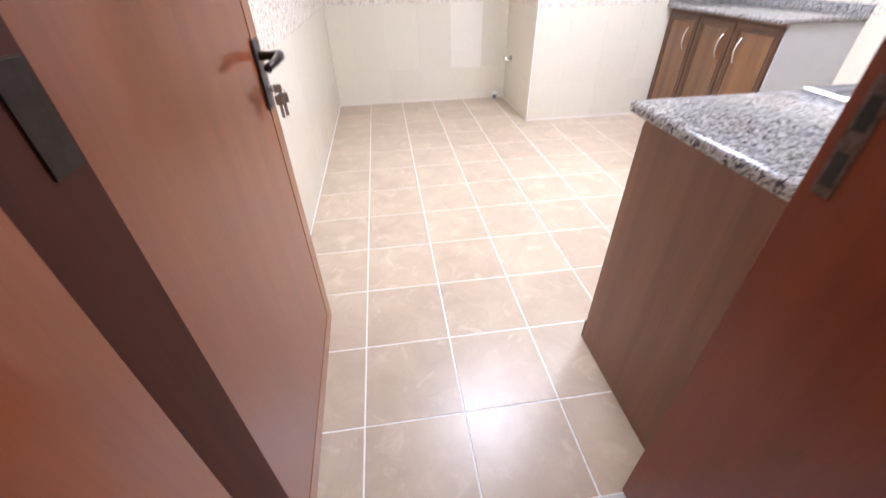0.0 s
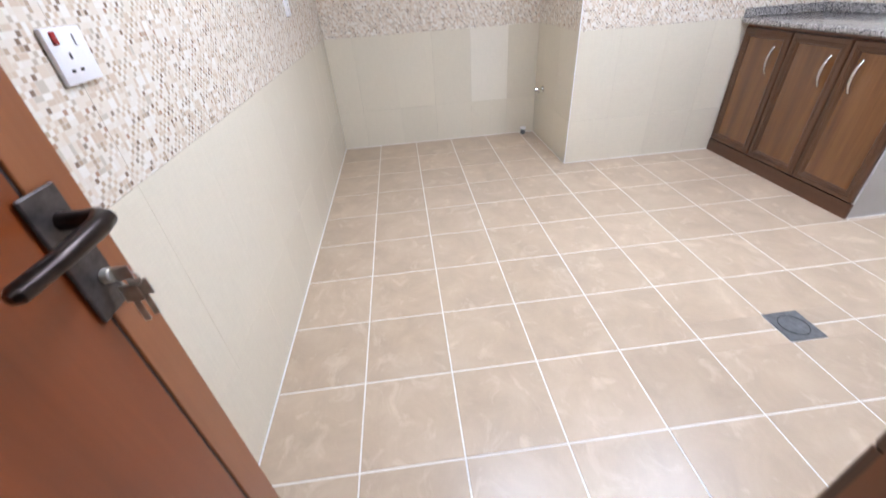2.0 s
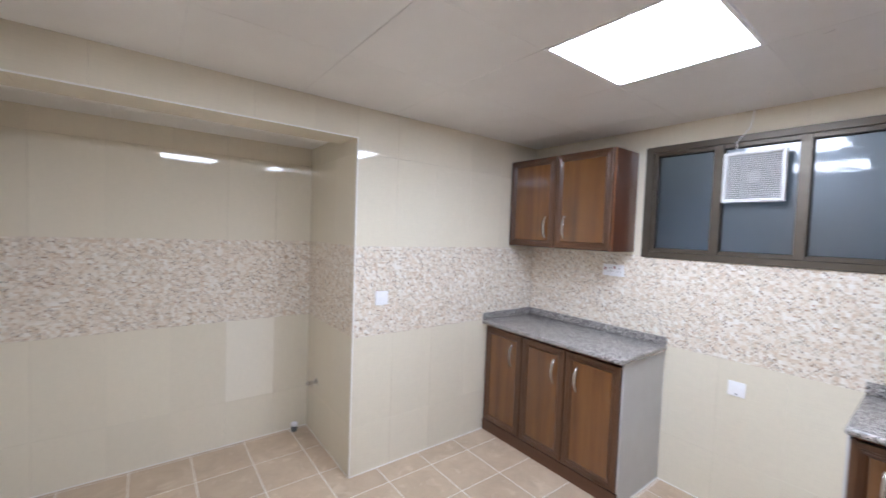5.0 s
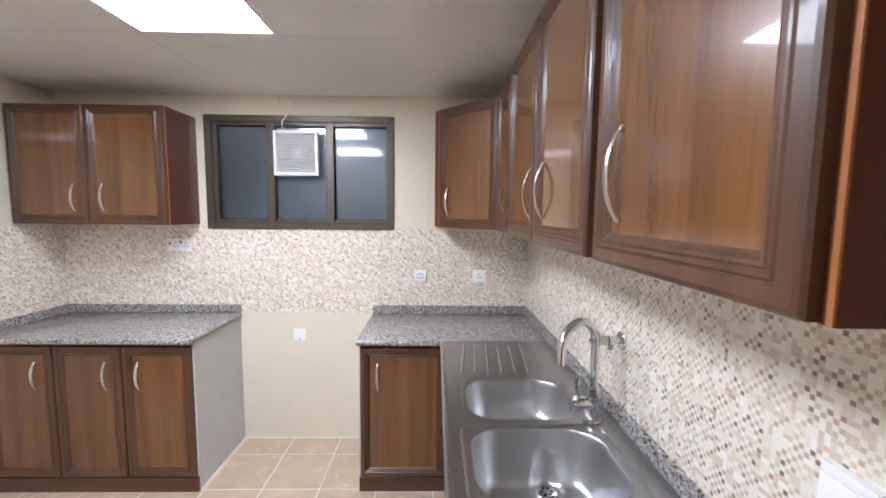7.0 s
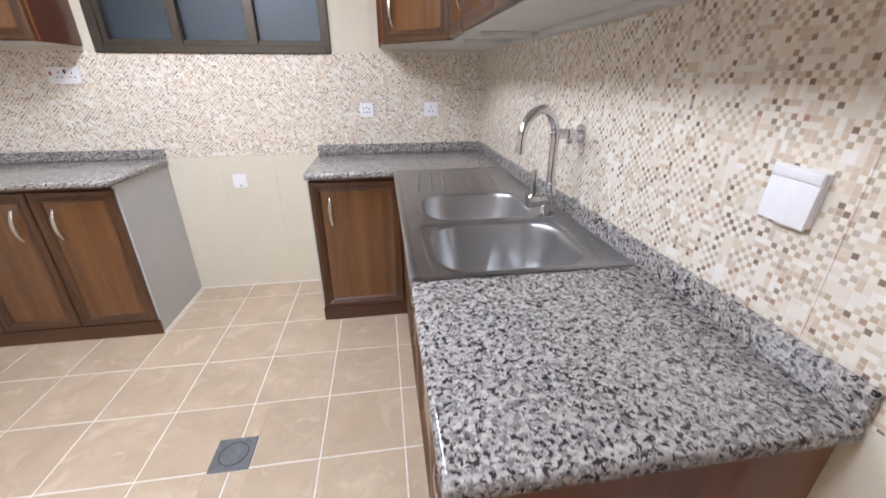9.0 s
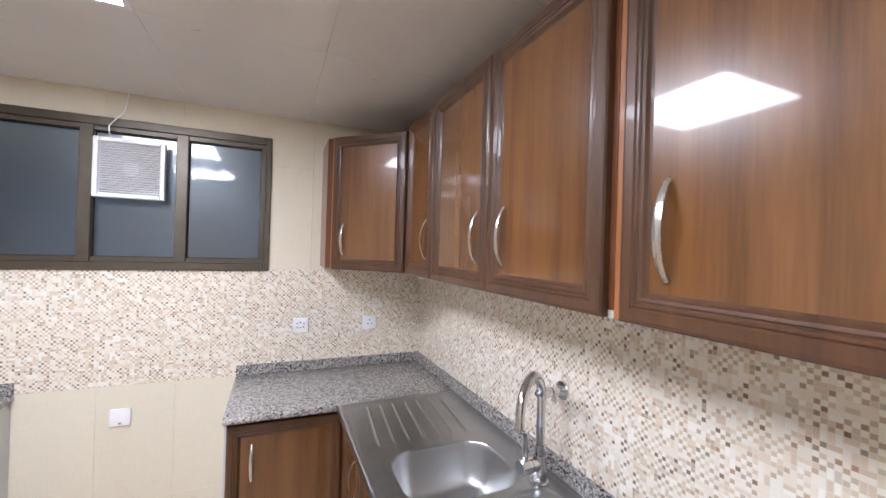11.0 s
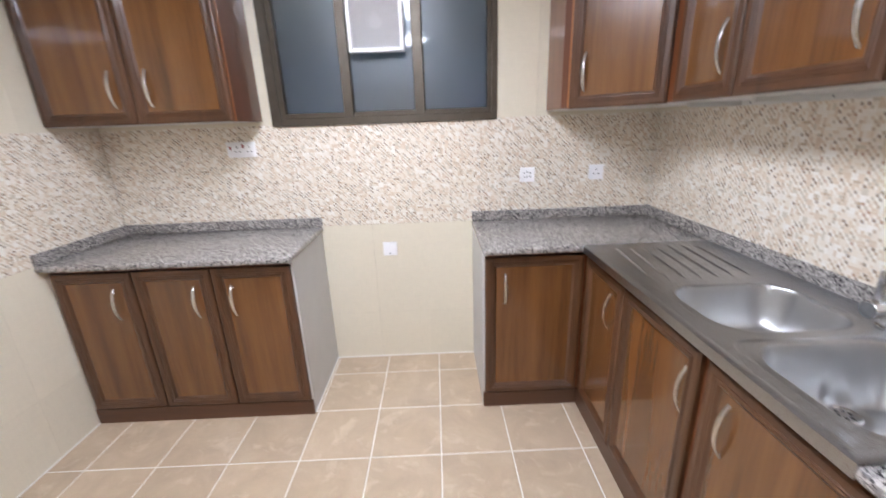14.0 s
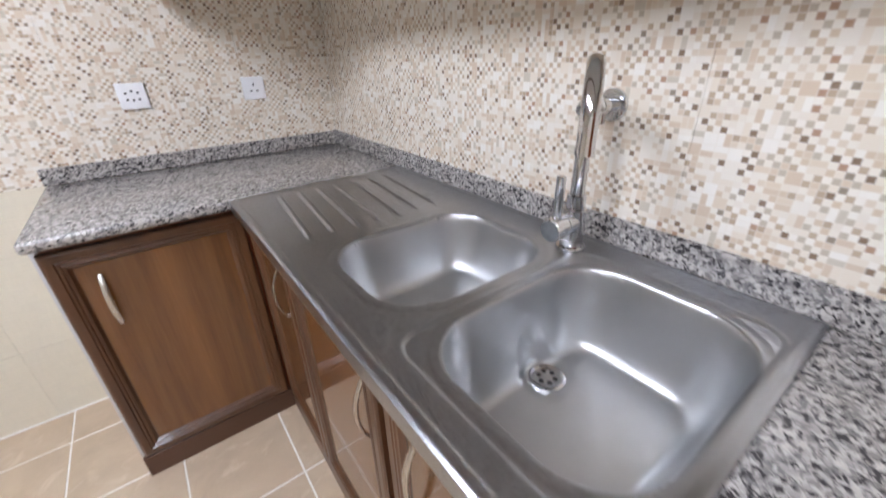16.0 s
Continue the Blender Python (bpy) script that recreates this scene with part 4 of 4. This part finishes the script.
# ---------- wall tiles ----------
ROWS = [(0.0, 0.330), (0.330, 0.930), (0.930, 1.530), (1.530, 2.130), (2.130, 2.440)]
CW = 0.333
MESHES = {}


def tile_mesh(w, h, material):
    key = (round(w, 3), round(h, 3), material.name)
    if key not in MESHES:
        bm = box(-w / 2, w / 2, 0.0, TH - 0.0005, -h / 2, h / 2)
        top = [e for e in bm.edges if all(abs(v.co.y) < 1e-6 for v in e.verts)]
        bmesh.ops.bevel(bm, geom=top, offset=min(0.0006, w / 4, h / 4), segments=1, affect='EDGES')
        MESHES[key] = mesh_of("tile", bm, material)
    return MESHES[key]


def cut(rect, holes):
    """What is left of a rectangle after the holes, as rectangles."""
    out = [rect]
    for hx0, hx1, hz0, hz1 in holes:
        nxt = []
        for x0, x1, z0, z1 in out:
            if hx1 <= x0 or hx0 >= x1 or hz1 <= z0 or hz0 >= z1:
                nxt.append((x0, x1, z0, z1))
                continue
            if hx0 > x0:
                nxt.append((x0, hx0, z0, z1))
            if hx1 < x1:
                nxt.append((hx1, x1, z0, z1))
            a, c = max(x0, hx0), min(x1, hx1)
            if hz0 > z0:
                nxt.append((a, c, z0, hz0))
            if hz1 < z1:
                nxt.append((a, c, hz1, z1))
        out = nxt
    return [r for r in out if r[1] - r[0] > 0.006 and r[3] - r[2] > 0.006]


def tile_wall(wall, m, length, start, holes=(), top=CEIL, pale=None):
    """Tiles a wall: local x along it, front towards -y. start: where the first joint stands."""
    xs = [0.0]
    q = start
    while q < length - 0.02:
        if q > 0.02:
            xs.append(q)
        q += CW
    xs.append(length)
    for a, c in zip(xs, xs[1:]):
        for r, (z0, z1) in enumerate(ROWS):
            z1 = min(z1, top)
            if z1 - z0 < 0.02:
                continue
            mat = M_MOSAIC if r == 2 else M_WALL
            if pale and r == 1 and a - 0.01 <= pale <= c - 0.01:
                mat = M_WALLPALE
            for x0, x1, ra, rb in cut((a, c, z0, z1), holes):
                g = 0.0003
                part("tile", tile_mesh(x1 - x0 - 2 * g, rb - ra - 2 * g, mat), None, wall, m=m @ pose((x0 + x1) / 2, 0, (ra + rb) / 2))


tile_wall(wall_north, pose(W, N, 0), E - W, 0.16, [(WX0 - W, WX1 - W, WZ0, WZ1)])
tile_wall(wall_east, pose(E, N, 0, 0, 0, -90), N - (DY1 + 0.03), 0.26)
tile_wall(wall_east, pose(E, DY0 - 0.03, 0, 0, 0, -90), DY0 - 0.03 - S, 0.3)
tile_wall(wall_east, pose(E, DY1 + 0.03, 0, 0, 0, -90), DY1 - DY0 + 0.06, 0.2, [(-1, 2, -1, DZ + 0.03)])
tile_wall(wall_south, pose(E, S, 0, 0, 0, 180), E - AW, 0.20)
tile_wall(wall_west, pose(W, PY, 0, 0, 0, 90), N - PY, 0.30)
tile_wall(wall_west, pose(W, S, 0, 0, 0, 90), PY - S, 0.22, [(-1, 9, -1, LINT)])
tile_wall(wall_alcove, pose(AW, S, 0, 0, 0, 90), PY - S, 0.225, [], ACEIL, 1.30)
tile_wall(wall_alcove, pose(AW, PY, 0), W - AW - 0.004, 0.2, [], ACEIL)
for q in range(6):
    a, c = S + q * (PY - S) / 6, S + (q + 1) * (PY - S) / 6
    part("tile", box(W - 0.26, W - 0.0045, a + 0.0006, c - 0.0006, LINT, LINT + TH - 0.0005), M_WALL, wall_west)

# ---------- floor tiles ----------
T, GX, GY, J = 0.338, -1.28, -0.84, 0.0028
FX0, FX1, FY_0, FY_1 = AW, 0.05, S, N
xs = [FX0] + [GX + i * T for i in range(-12, 6) if FX0 + 0.02 < GX + i * T < FX1 - 0.01] + [FX1]
ys = [FY_0] + [GY + i * T for i in range(-12, 6) if FY_0 + 0.02 < GY + i * T < FY_1 - 0.01] + [FY_1]
FLOOR = {}
for x0, x1 in zip(xs, xs[1:]):
    for y0, y1 in zip(ys, ys[1:]):
        if x1 < W + 0.01 and y0 > PY + 0.01:
            continue
        for a, c, d, e in cut((x0 + J, x1 - J, y0 + J, y1 - J), [(-1.286 - 0.078, -1.286 + 0.078, -1.446 - 0.078, -1.446 + 0.078)]):
            key = (round(c - a, 3), round(e - d, 3))
            if key not in FLOOR:
                w, hh = key
                bm = box(-w / 2, w / 2, -hh / 2, hh / 2, -0.008, 0.0)
                rim = [ed for ed in bm.edges if all(v.co.z > -0.001 for v in ed.verts)]
                bmesh.ops.bevel(bm, geom=rim, offset=0.0012, segments=1, affect='EDGES')
                FLOOR[key] = mesh_of("tile", bm, M_FLOOR)
            part("tile", FLOOR[key], None, base_floor, m=pose((a + c) / 2, (d + e) / 2, 0))
